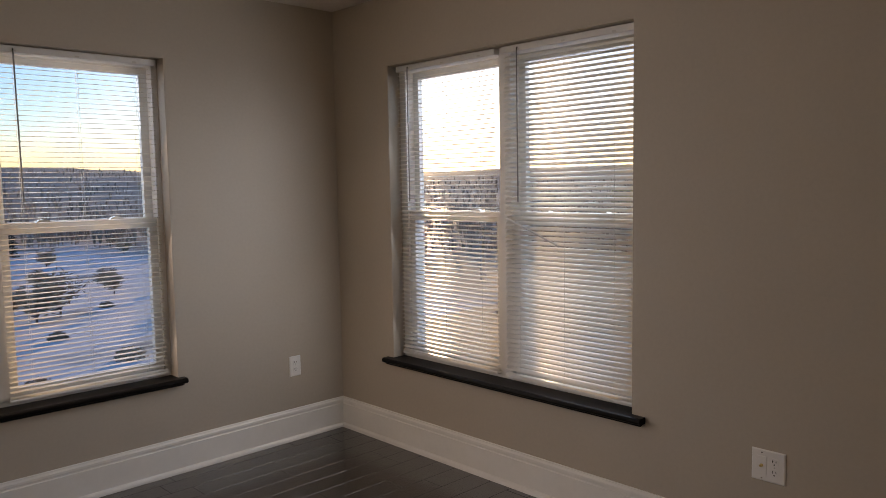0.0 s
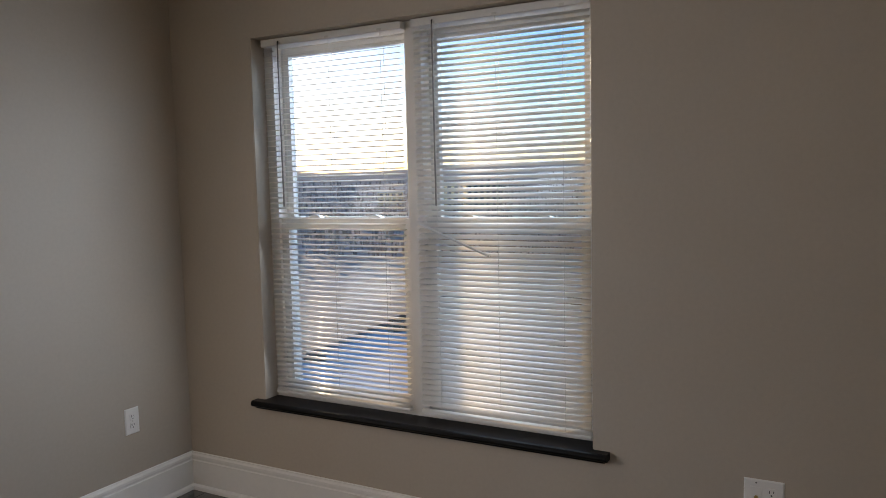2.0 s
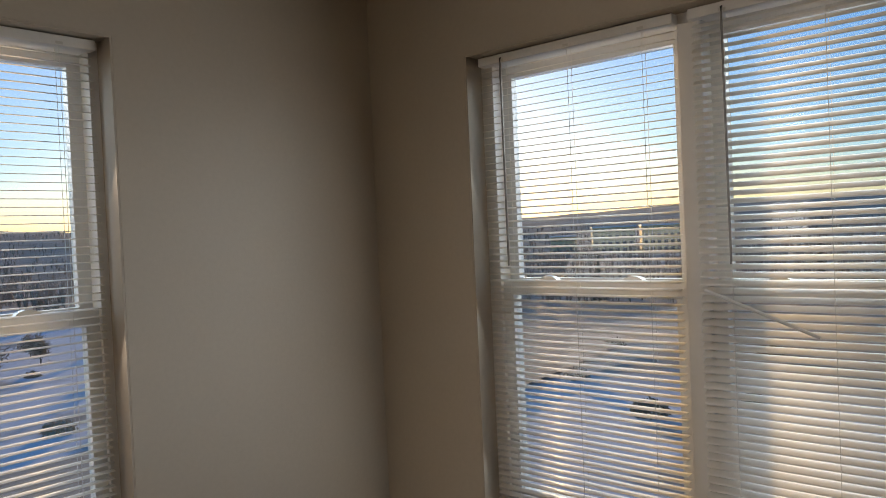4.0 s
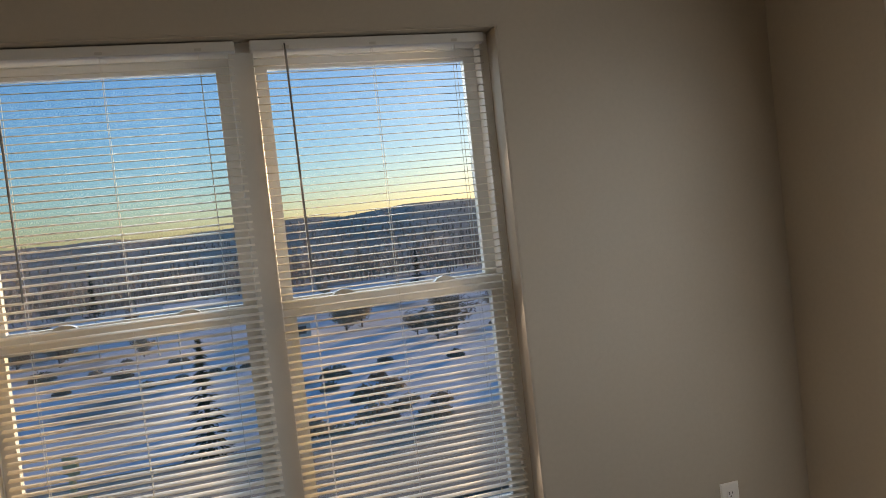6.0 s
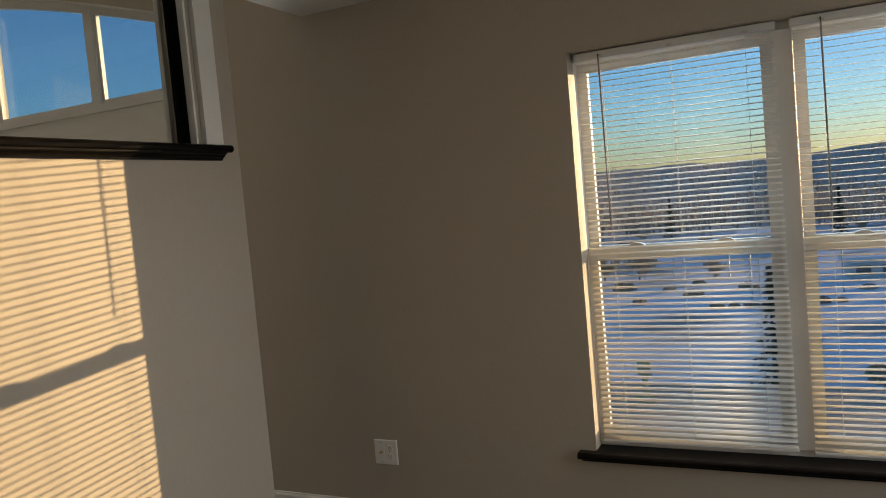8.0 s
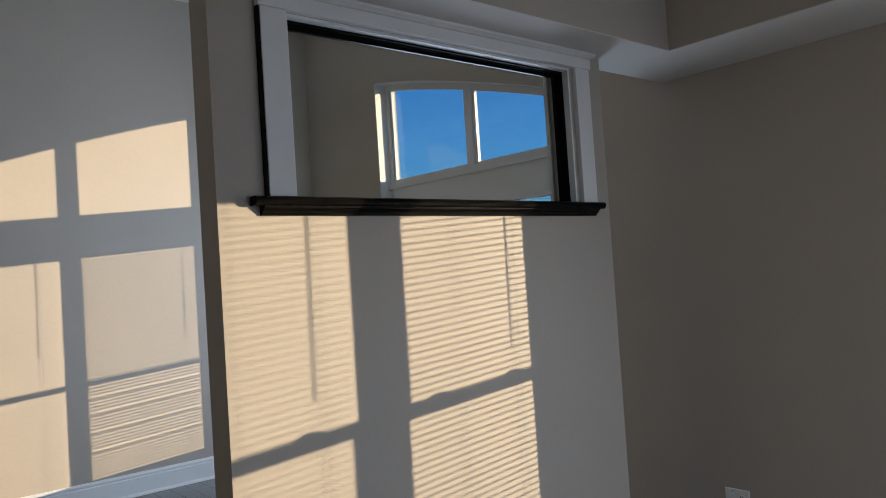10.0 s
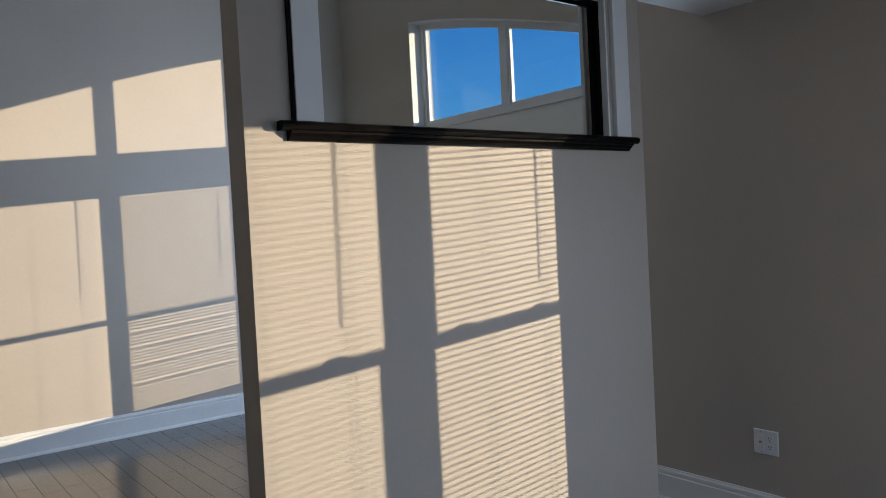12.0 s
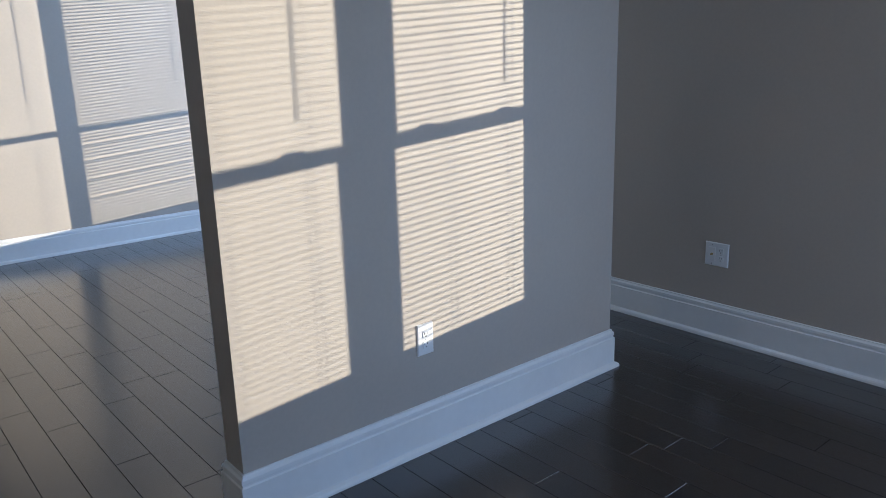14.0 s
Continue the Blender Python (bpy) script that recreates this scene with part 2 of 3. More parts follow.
def tube(bm, p, q, r, n=8, r2=None):
    p, q = Vector(p), Vector(q)
    z = (q - p).normalized()
    x = z.orthogonal().normalized()
    y = z.cross(x)
    r2 = r if r2 is None else r2
    a = [bm.verts.new(p + (x * math.cos(k * math.tau / n) + y * math.sin(k * math.tau / n)) * r) for k in range(n)]
    b = [bm.verts.new(q + (x * math.cos(k * math.tau / n) + y * math.sin(k * math.tau / n)) * r2) for k in range(n)]
    for k in range(n):
        bm.faces.new((a[k], a[(k + 1) % n], b[(k + 1) % n], b[k]))
    bm.faces.new(a[::-1])
    bm.faces.new(b)


# ---- large structure ----
SOFFIT, TRAY, HALL = 2.460, 2.80, 4.02
LX0, LX1, LZ1 = -2.585, -1.022, 2.097     # opening in the north wall
RY0, RY1 = -2.011, -0.480                # opening in the east wall
ZS = 0.452                              # bottom of the openings, under the stool
FX, NY, SY = -7.86, 0.39, -5.3          # far west wall, north wall of the hall, south wall
JOG = -4.32
T = 0.22
part("wall_north", boxes((JOG + 0.0, LX0, 0, T, -0.05, TRAY + 0.2), (LX1, T, 0, T, -0.05, TRAY + 0.2), (LX0, LX1, 0, T, -0.05, ZS), (LX0, LX1, 0, T, LZ1, TRAY + 0.2)), PAINT)
tagged(bpy.data.objects["wall_north"], "greige painted drywall wall with a double window", "wall", kind="structure")
tagged(part("wall_east", boxes((0, T, RY1, 0, -0.05, TRAY + 0.2), (0, T, SY, RY0, -0.05, TRAY + 0.2), (0, T, RY0, RY1, -0.05, ZS), (0, T, RY0, RY1, LZ1, TRAY + 0.2)), PAINT), "greige painted drywall wall with a double window", "wall", kind="structure")

# the hall's north wall, with an opening whose head falls in a curve
AX0, AX1 = -6.78, -4.88


def arch_z(x):
    return 3.195 - 0.207 * max(0.0, x + 6.80) ** 1.25


bm = bmesh.new()
box(bm, FX, AX0, NY, NY + T, -0.05, HALL + 0.1)
box(bm, AX1, JOG + T, NY, NY + T, -0.05, HALL + 0.1)
box(bm, AX0, AX1, NY, NY + T, -0.05, 0.262)
N = 24
for i in range(N):
    xa, xb = AX0 + (AX1 - AX0) * i / N, AX0 + (AX1 - AX0) * (i + 1) / N
    za, zb = arch_z(xa), arch_z(xb)
    vs = [bm.verts.new(p) for p in ((xa, NY, za), (xb, NY, zb), (xb, NY + T, zb), (xa, NY + T, za), (xa, NY, HALL + 0.1), (xb, NY, HALL + 0.1), (xb, NY + T, HALL + 0.1), (xa, NY + T, HALL + 0.1))]
    for f in ((0, 3, 2, 1), (4, 5, 6, 7), (0, 1, 5, 4), (2, 3, 7, 6)):
        bm.faces.new([vs[k] for k in f])
tagged(part("wall_hall_north", bm, PAINT), "tall greige painted wall with an arched window", "wall", kind="structure")
tagged(part("wall_return", boxes((JOG, JOG + T, T, NY, -0.05, HALL + 0.1), (JOG, JOG + T, 0.0, T, TRAY + 0.2, HALL + 0.1)), PAINT), "short greige painted return wall", "wall", kind="structure")
tagged(part("wall_west", boxes((FX - T, FX, SY, NY + T, -0.05, HALL + 0.1)), PAINT), "tall greige painted wall at the end of the hall", "wall", kind="structure")
tagged(part("wall_south", boxes((FX - T, T, SY - T, SY, -0.05, HALL + 0.1)), PAINT), "greige painted wall", "wall", kind="structure")

# partition with its interior window opening
PX0, PX1, PY0, PY1 = -3.81, -3.695, -2.43, -0.66
WY0, WY1, WZ0, WZ1 = -2.185, -0.865, 1.80, 2.39
part_wall = part("wall_partition", boxes((PX0, PX1, PY0, WY0, -0.02, SOFFIT), (PX0, PX1, WY1, PY1, -0.02, SOFFIT), (PX0, PX1, WY0, WY1, -0.02, WZ0), (PX0, PX1, WY0, WY1, WZ1, SOFFIT)), PAINT)
tagged(part_wall, "greige painted partition wall with an interior window", "wall", kind="structure")

# dropped soffits round the room, tray ceiling, hall ceiling and the bulkhead above the partition
SO = 0.475
tagged(part("ceiling_soffit", boxes((-3.465, 0, -SO, 0, SOFFIT, TRAY + 0.1), (-SO, 0, SY, -SO, SOFFIT, TRAY + 0.1), (PX0, -3.465, SY, 0, SOFFIT, HALL + 0.1)), PAINT), "painted dropped soffit round a tray ceiling", "ceiling", kind="structure")
tagged(part("soffit_underside", boxes((-3.465, -0.002, -SO, -0.002, SOFFIT - 0.004, SOFFIT), (-SO, -0.002, SY, -SO, SOFFIT - 0.004, SOFFIT), (PX0, -3.465, SY, -0.002, SOFFIT - 0.004, SOFFIT)), CEIL), "pale painted underside of the soffit", "ceiling", kind="structure")
tagged(part("ceiling_tray", boxes((-3.465, -SO, SY, -SO, TRAY, TRAY + 0.1)), CEIL), "pale painted tray ceiling", "ceiling", kind="structure")
tagged(part("ceiling_hall", boxes((FX, PX0, SY, NY, HALL, HALL + 0.1)), CEIL), "high pale painted ceiling of the hall", "ceiling", kind="structure")

# baseboards, mitred round the corners
BASE = [(0, 0), (0.034, 0), (0.0335, 0.008), (0.030, 0.016), (0.022, 0.021), (0.017, 0.023), (0.017, 0.138), (0.0125, 0.142), (0.0125, 0.148), (0.0145, 0.152), (0.014, 0.163), (0.008, 0.170), (0.006, 0.177), (0, 0.178)]
bb = part("baseboard", sweep(BASE, [(0, SY), (0, 0), (JOG, 0), (JOG, NY), (FX, NY), (FX, SY)]), TRIM)
tagged(bb, "tall white painted baseboard with a moulded cap and shoe", "baseboard", kind="structure")
bb2 = part("baseboard_partition", sweep(BASE, [(PX1, PY0), (PX0, PY0), (PX0, PY1), (PX1, PY1)], closed=True), TRIM)
tagged(bb2, "white painted baseboard wrapping the partition", "baseboard", kind="structure")


# ---- windows ----
def rounded_nose(d0, d1, z0, z1, n=6):
    """Outline of a board with a bull nose on the side of d0."""
    r = (z1 - z0) / 2
    out = [(d1, z0), (d1, z1)]
    for k in range(n + 1):
        a = math.pi / 2 + math.pi * k / n
        out.append((d0 + r + r * math.cos(a), (z0 + z1) / 2 + r * math.sin(a)))
    return out


def pane_frame(u0, u1, v0, v1, z0, z1, s, top, bot):
    return boxes((u0, u0 + s, v0, v1, z0, z1), (u1 - s, u1, v0, v1, z0, z1), (u0 + s, u1 - s, v0, v1, z0, z0 + bot), (u0 + s, u1 - s, v0, v1, z1 - top, z1))


def double_window(name, m, w, label, left=0.0, middle=0.0, ends=(0.045, 0.045)):
    """Two double-hung units side by side in an opening; the origin is the middle of the opening at the floor, y runs outwards."""
    win = holder(name, m, label, "window", "structure")
    h, c = w / 2, middle
    z0, z1 = 0.49, LZ1
    jamb = boxes((-h + 0.0005, -h + 0.006, 0.001, 0.085, z0, z1), (h - 0.006, h - 0.0005, 0.001, 0.085, z0, z1), (-h + 0.006, h - 0.006, 0.001, 0.085, z1 - 0.006, z1 - 0.0005))
    part("jamb_lining", jamb, PAINT, win, "grey-beige painted reveal")
    part("window_frame", boxes((-h, -h + 0.034 + left, 0.085, 0.205, 0.46, z1), (h - 0.034, h, 0.085, 0.205, 0.46, z1), (-h + 0.034 + left, h - 0.034, 0.085, 0.205, z1 - 0.037, z1), (-h + 0.034 + left, h - 0.034, 0.085, 0.205, 0.46, z0 + 0.022), bevel=0.002), VINYL, win)
    part("mullion", boxes((c - 0.036, c + 0.036, 0.078, 0.205, z0 + 0.022, z1 - 0.037), bevel=0.003), VINYL, win)
    for side in (-1, 1):
        u0, u1 = (c + 0.036, h - 0.034) if side > 0 else (-h + 0.034 + left, c - 0.036)
        up = part("upper_sash", pane_frame(u0, u1, 0.142, 0.172, 1.272, z1 - 0.037, 0.040, 0.040, 0.038), VINYL, win)
        part("pane", boxes((u0 + 0.038, u1 - 0.038, 0.155, 0.159, 1.30, z1 - 0.075)), GLASS, up).visible_shadow = False
        low = part("lower_sash", pane_frame(u0, u1, 0.100, 0.134, z0 + 0.022, 1.305, 0.040, 0.045, 0.048), VINYL, win)
        part("pane", boxes((u0 + 0.038, u1 - 0.038, 0.114, 0.118, z0 + 0.068, 1.262)), GLASS, low).visible_shadow = False
        for k in (0.27, 0.73):
            uc = u0 + (u1 - u0) * k
            prof = [(uc - 0.035, 1.305), (uc + 0.035, 1.305), (uc + 0.03, 1.311), (uc + 0.016, 1.318), (uc - 0.006, 1.321), (uc - 0.026, 1.315)]
            part("sash_latch", prism(prof, "y", 0.104, 0.130), STEEL, low, "metal sash latch")
    stool = part("window_stool", prism(rounded_nose(-0.048, 0.084, 0.462, 0.489), "x", -h - ends[0], h + ends[1]), BLACK, win, "black stained window stool")
    part("apron", prism([(0.0, 0.461), (-0.034, 0.461), (-0.032, 0.456), (-0.022, 0.453), (-0.017, 0.449), (0.0, 0.449)], "x", -h - ends[0] + 0.015, h + ends[1] - 0.015), BLACK, win, "black stained apron moulding")
    return win


def slat_mesh(length, width=0.0208, camber=0.0018, t=0.0005):
    """A cambered slat about its middle, lying flat, y across."""
    bm = bmesh.new()
    n = 4
    rows = []
    for x in (-length / 2, length / 2):
        up, dn = [], []
        for i in range(n + 1):
            y = -width / 2 + width * i / n
            z = camber * (1 - (2 * y / width) ** 2)
            up.append(bm.verts.new((x, y, z + t / 2)))
            dn.append(bm.verts.new((x, y, z - t / 2)))
        rows.append(up + dn[::-1])
    m = len(rows[0])
    for i in range(m):
        bm.faces.new((rows[0][i], rows[1][i], rows[1][(i + 1) % m], rows[0][(i + 1) % m]))
    bm.faces.new(rows[0])
    bm.faces.new(rows[1][::-1])
    bmesh.ops.recalc_face_normals(bm, faces=bm.faces[:])
    me = bpy.data.meshes.new("slat")
    bm.to_mesh(me)
    bm.free()
    me.materials.append(SLAT)
    for p in me.polygons:
        p.use_smooth = True
    return me


def blind(m, u0, u1, z_top, z_bot, tilt, label, wand_end, wand_u=0.10, v=0.060, seed=0, bunched=(), pitch=0.0228):
    """A mini blind between u0 and u1; tilt in degrees lifts the outer edge of the slats."""
    b = holder("window_blind", m, label, "blind", group="mini blinds")
    rnd = random.Random(seed)
    L = u1 - u0
    mid = (u0 + u1) / 2
    part("headrail", boxes((u0, u1, v - 0.019, v + 0.019, z_top - 0.030, z_top), bevel=0.003), VINYL, b)
    part("bottom_rail", boxes((u0 + 0.004, u1 - 0.004, v - 0.012, v + 0.012, z_bot, z_bot + 0.014), bevel=0.004), VINYL, b)
    me = slat_mesh(L - 0.012, 0.0250)
    z = z_top - 0.030 - 0.020
    k = 0
    while z > z_bot + 0.030:
        s = new("slat", me)
        s.parent = b
        s.matrix_basis = pose(mid + rnd.uniform(-0.0008, 0.0008), v, z - (0.008 if k in bunched else 0.0), tilt + rnd.uniform(-0.25, 0.25), rnd.uniform(-0.02, 0.02), 0)
        k += 1
        z -= pitch
    # the last slats lie stacked on the rail
    for k in range(3):
        s = new("slat", me)
        s.parent = b
        s.matrix_basis = pose(mid, v, z_bot + 0.016 + k * 0.0028, tilt * 0.2, 0, 0)
    for f in (0.14, 0.5, 0.86):
        uc = u0 + L * f
        for dv in (-0.0135, 0.0135):
            bm = bmesh.new()
            tube(bm, (uc + rnd.uniform(-0.001, 0.001), v + dv, z_top - 0.028), (uc, v + dv, z_bot + 0.01), 0.0008, 5)
            part("ladder_cord", bm, CORD, b)
        bm = boxes((uc - 0.010, uc + 0.010, v - 0.0205, v - 0.0188, z_top - 0.026, z_top - 0.018), bevel=0.0006)
        part("cord_clip", bm, STEEL, b)
    bm = bmesh.new()
    tube(bm, (u0 + wand_u, v - 0.024, z_top - 0.030), (u0 + wand_u + 0.004, v - 0.027, wand_end), 0.0034, 6)
    part("tilt_wand", bm, WAND, b, "clear plastic tilt wand")
    bm = bmesh.new()
    tube(bm, (u0 + wand_u, v - 0.014, z_top - 0.012), (u0 + wand_u, v - 0.025, z_top - 0.018), 0.003, 6)
    tube(bm, (u0 + wand_u, v - 0.024, z_top - 0.016), (u0 + wand_u, v - 0.024, z_top - 0.034), 0.002, 6)
    part("wand_hook", bm, DARK, b)
    return b


M_L = pose((LX0 + LX1) / 2, 0, 0)
M_R = pose(0, (RY0 + RY1) / 2, 0, 0, 0, -90)
WL, WR = LX1 - LX0, RY1 - RY0
double_window("window_1", M_L, WL, "white vinyl double-hung pair with a black stool", left=-0.028, middle=-0.007, ends=(0.062, 0.026))
double_window("window_2", M_R, WR, "white vinyl double-hung pair with a black stool", left=0.020, middle=0.010, ends=(0.043, 0.057))
OPEN = "white mini blind lowered with its slats open"
blind(M_L, -WL / 2 + 0.022, -0.024, 2.086, 0.512, 14, OPEN, 1.40, seed=1)
blind(M_L, 0.020, WL / 2 - 0.029, 2.086, 0.508, 5.5, OPEN, 1.40, seed=2)
blind(M_R, -WR / 2 + 0.026, -0.022, 2.086, 0.512, 13, OPEN, 1.36, seed=3)
blind(M_R, 0.022, WR / 2 - 0.022, 2.086, 0.506, 38, "white mini blind lowered with its slats half closed", 1.36, seed=4)

# a loose rod propped between the blinds and the sash of the east window
rod = bmesh.new()
tube(rod, (0.049, 0.030, 1.287), (0.345, 0.046, 1.166), 0.0052, 8)
rod_ob = part("loose_rod", rod, VINYL)
rod_ob.matrix_world = M_R
tagged(rod_ob, "thin white rod hanging askew across the blind", "rod")

# the hall's arched window: two falling transom lights over two blinded sashes
win = holder("window_3", pose(0, NY, 0), "tall white window with an arched clear transom", "window", "structure")
VA = 0.11


def arch_bar(name, off0, off1, v0, v1):
    bm = bmesh.new()
    n = 28
    rings = []
    for i in range(n + 1):
        x = AX0 + (AX1 - AX0) * i / n
        z = arch_z(x)
        rings.append([bm.verts.new(p) for p in ((x, v0, z - off0), (x, v1, z - off0), (x, v1, z - off1), (x, v0, z - off1))])
    for a, b in zip(rings, rings[1:]):
        for k in range(4):
            bm.faces.new((a[k], a[(k + 1) % 4], b[(k + 1) % 4], b[k]))
    bm.faces.new(rings[0])
    bm.faces.new(rings[-1][::-1])
    bmesh.ops.recalc_face_normals(bm, faces=bm.faces[:])
    return part(name, bm, VINYL, win)


arch_bar("arched_head", 0.001, 0.055, VA, VA + 0.055)
arch_bar("head_lining", 0.0005, 0.006, 0.001, VA)
part("jamb_lining", boxes((AX0 + 0.0005, AX0 + 0.006, 0.001, VA, 0.30, arch_z(AX0) - 0.007), (AX1 - 0.006, AX1 - 0.0005, 0.001, VA, 0.30, arch_z(AX1) - 0.007)), TRIM, win)
part("window_frame", boxes((AX0, AX0 + 0.045, VA, VA + 0.055, 0.27, arch_z(AX0) - 0.05), (AX1 - 0.045, AX1, VA, VA + 0.055, 0.27, arch_z(AX1) - 0.05), (AX0 + 0.045, AX1 - 0.045, VA, VA + 0.055, 0.27, 0.37)), VINYL, win)
part("transom_bar", boxes((AX0 + 0.045, AX1 - 0.045, VA - 0.012, VA + 0.055, 2.05, 2.355), (AX0 + 0.006, AX1 - 0.006, VA - 0.03, VA - 0.012, 2.30, 2.335), bevel=0.002), VINYL, win)
AM = -5.77
part("mullion", boxes((AM - 0.035, AM + 0.035, VA - 0.004, VA + 0.055, 2.355, arch_z(AM) - 0.03), (AM - 0.045, AM + 0.045, VA - 0.004, VA + 0.055, 0.37, 2.05)), VINYL, win)
for x0, x1 in ((AX0 + 0.045, AM - 0.035), (AM + 0.035, AX1 - 0.045)):
    n = 10
    part("transom_sash", boxes((x0, x0 + 0.024, VA + 0.014, VA + 0.042, 2.355, arch_z(x0) - 0.055), (x1 - 0.024, x1, VA + 0.014, VA + 0.042, 2.355, arch_z(x1) - 0.055), (x0 + 0.024, x1 - 0.024, VA + 0.014, VA + 0.042, 2.355, 2.380)), VINYL, win)
    bm = bmesh.new()
    for v in (VA + 0.026, VA + 0.030):
        lo = [bm.verts.new((x0 + (x1 - x0) * i / n, v, 2.36)) for i in range(n + 1)]
        hi = [bm.verts.new((x0 + (x1 - x0) * i / n, v, arch_z(x0 + (x1 - x0) * i / n) - 0.05)) for i in range(n + 1)]
        for i in range(n):
            bm.faces.new((lo[i], lo[i + 1], hi[i + 1], hi[i]))
    part("transom_pane", bm, GLASS, win).visible_shadow = False
    part("meeting_rail", boxes((x0, x1, VA, VA + 0.05, 1.075, 1.115), bevel=0.002), VINYL, win)
    part("pane", boxes((x0, x1, VA + 0.036, VA + 0.040, 0.37, 2.05)), GLASS, win).visible_shadow = False
part("window_stool", prism(rounded_nose(-0.048, VA, 0.272, 0.299), "x", AX0 - 0.045, AX1 + 0.045), BLACK, win, "black stained window stool")
MH = pose(AM, NY, 0)
blind(MH, AX0 - AM + 0.03, -0.03, 2.075, 0.32, 29, OPEN, 1.35, seed=5, bunched=(44, 49, 55, 61), pitch=0.0238)
blind(MH, 0.03, AX1 - AM - 0.03, 2.075, 0.32, 8, OPEN, 1.35, seed=6, bunched=(42, 47, 51, 55, 60), pitch=0.0238)

# ---- interior window in the partition ----
iw = holder("window_interior", pose(0, 0, 0), "fixed interior window with white casing and black sill", "window", "structure")
CF = PX1 + 0.021
CY0, CY1 = -2.275, -0.76
part("casing_side", boxes((PX1, CF, CY0, CY0 + 0.088, WZ0 + 0.03, 2.39), bevel=0.002), TRIM, iw)
part("casing_side", boxes((PX1, CF, CY1 - 0.088, CY1, WZ0 + 0.03, 2.39), bevel=0.002), TRIM, iw)
# thin dark strip down the left edge of the casing only
part("casing_edge", boxes((PX1, CF - 0.004, CY0 - 0.008, CY0 - 0.0005, WZ0 + 0.03, 2.39)), BLACK, iw, "thin dark strip along the casing edge")
part("casing_head", boxes((PX1, CF + 0.004, CY0 - 0.008, CY1 + 0.008, 2.3905, 2.436), bevel=0.002), TRIM, iw)
part("casing_cap", prism([(PX1, 2.4365), (CF + 0.010, 2.4365), (CF + 0.016, 2.442), (CF + 0.024, 2.447), (CF + 0.026, 2.455), (PX1, 2.455)], "y", CY0 - 0.022, CY1 + 0.022), TRIM, iw)
part("jamb", boxes((PX0 + 0.03, PX1 - 0.030, WY0 + 0.0005, WY0 + 0.016, WZ0 + 0.03, WZ1 - 0.016), (PX0 + 0.03, PX1 - 0.030, WY1 - 0.016, WY1 - 0.0005, WZ0 + 0.03, WZ1 - 0.016), (PX0 + 0.03, PX1 - 0.030, WY0, WY1, WZ1 - 0.016, WZ1 - 0.0005)), BLACK, iw, "black stained jamb")
part("inner_jamb", boxes((PX1 - 0.0295, PX1, WY0 + 0.0005, WY0 + 0.010, WZ0 + 0.03, WZ1 - 0.010), (PX1 - 0.0295, PX1, WY1 - 0.010, WY1 - 0.0005, WZ0 + 0.03, WZ1 - 0.010), (PX1 - 0.0295, PX1, WY0, WY1, WZ1 - 0.010, WZ1 - 0.0005)), TRIM, iw)
part("stop", boxes((PX0 + 0.045, PX0 + 0.057, WY0 + 0.0165, WY0 + 0.030, WZ0 + 0.03, WZ1 - 0.016), (PX0 + 0.045, PX0 + 0.057, WY1 - 0.030, WY1 - 0.0165, WZ0 + 0.03, WZ1 - 0.016), (PX0 + 0.045, PX0 + 0.057, WY0 + 0.0165, WY1 - 0.0165, WZ1 - 0.030, WZ1 - 0.0165)), BLACK, iw)
part("back_casing", boxes((PX0 - 0.02, PX0, WY0 - 0.088, WY0, WZ0 + 0.03, WZ1), (PX0 - 0.02, PX0, WY1 - 0.012, WY1 + 0.088, WZ0 + 0.03, WZ1), (PX0 - 0.02, PX0, WY0 - 0.088, WY1 + 0.088, WZ1, WZ1 + 0.08)), TRIM, iw)
part("pane", boxes((PX0 + 0.034, PX0 + 0.039, WY0 + 0.016, WY1 - 0.016, WZ0 + 0.03, WZ1 - 0.016)), GLASS, iw).visible_shadow = False
part("sill", prism([(PX0 - 0.03, 1.802), (PX1 + 0.032, 1.802), (PX1 + 0.040, 1.807), (PX1 + 0.043, 1.816), (PX1 + 0.040, 1.825), (PX1 + 0.032, 1.829), (PX0 - 0.03, 1.829)], "y", -2.33, -0.735), BLACK, iw, "black stained sill")
part("sill_moulding", prism([(PX1, 1.8015), (PX1 + 0.034, 1.8015), (PX1 + 0.033, 1.796), (PX1 + 0.028, 1.794), (PX1 + 0.022, 1.786), (PX1 + 0.014, 1.781), (PX1 + 0.012, 1.774), (PX1, 1.774)], "y", -2.30, -0.765), BLACK, iw)


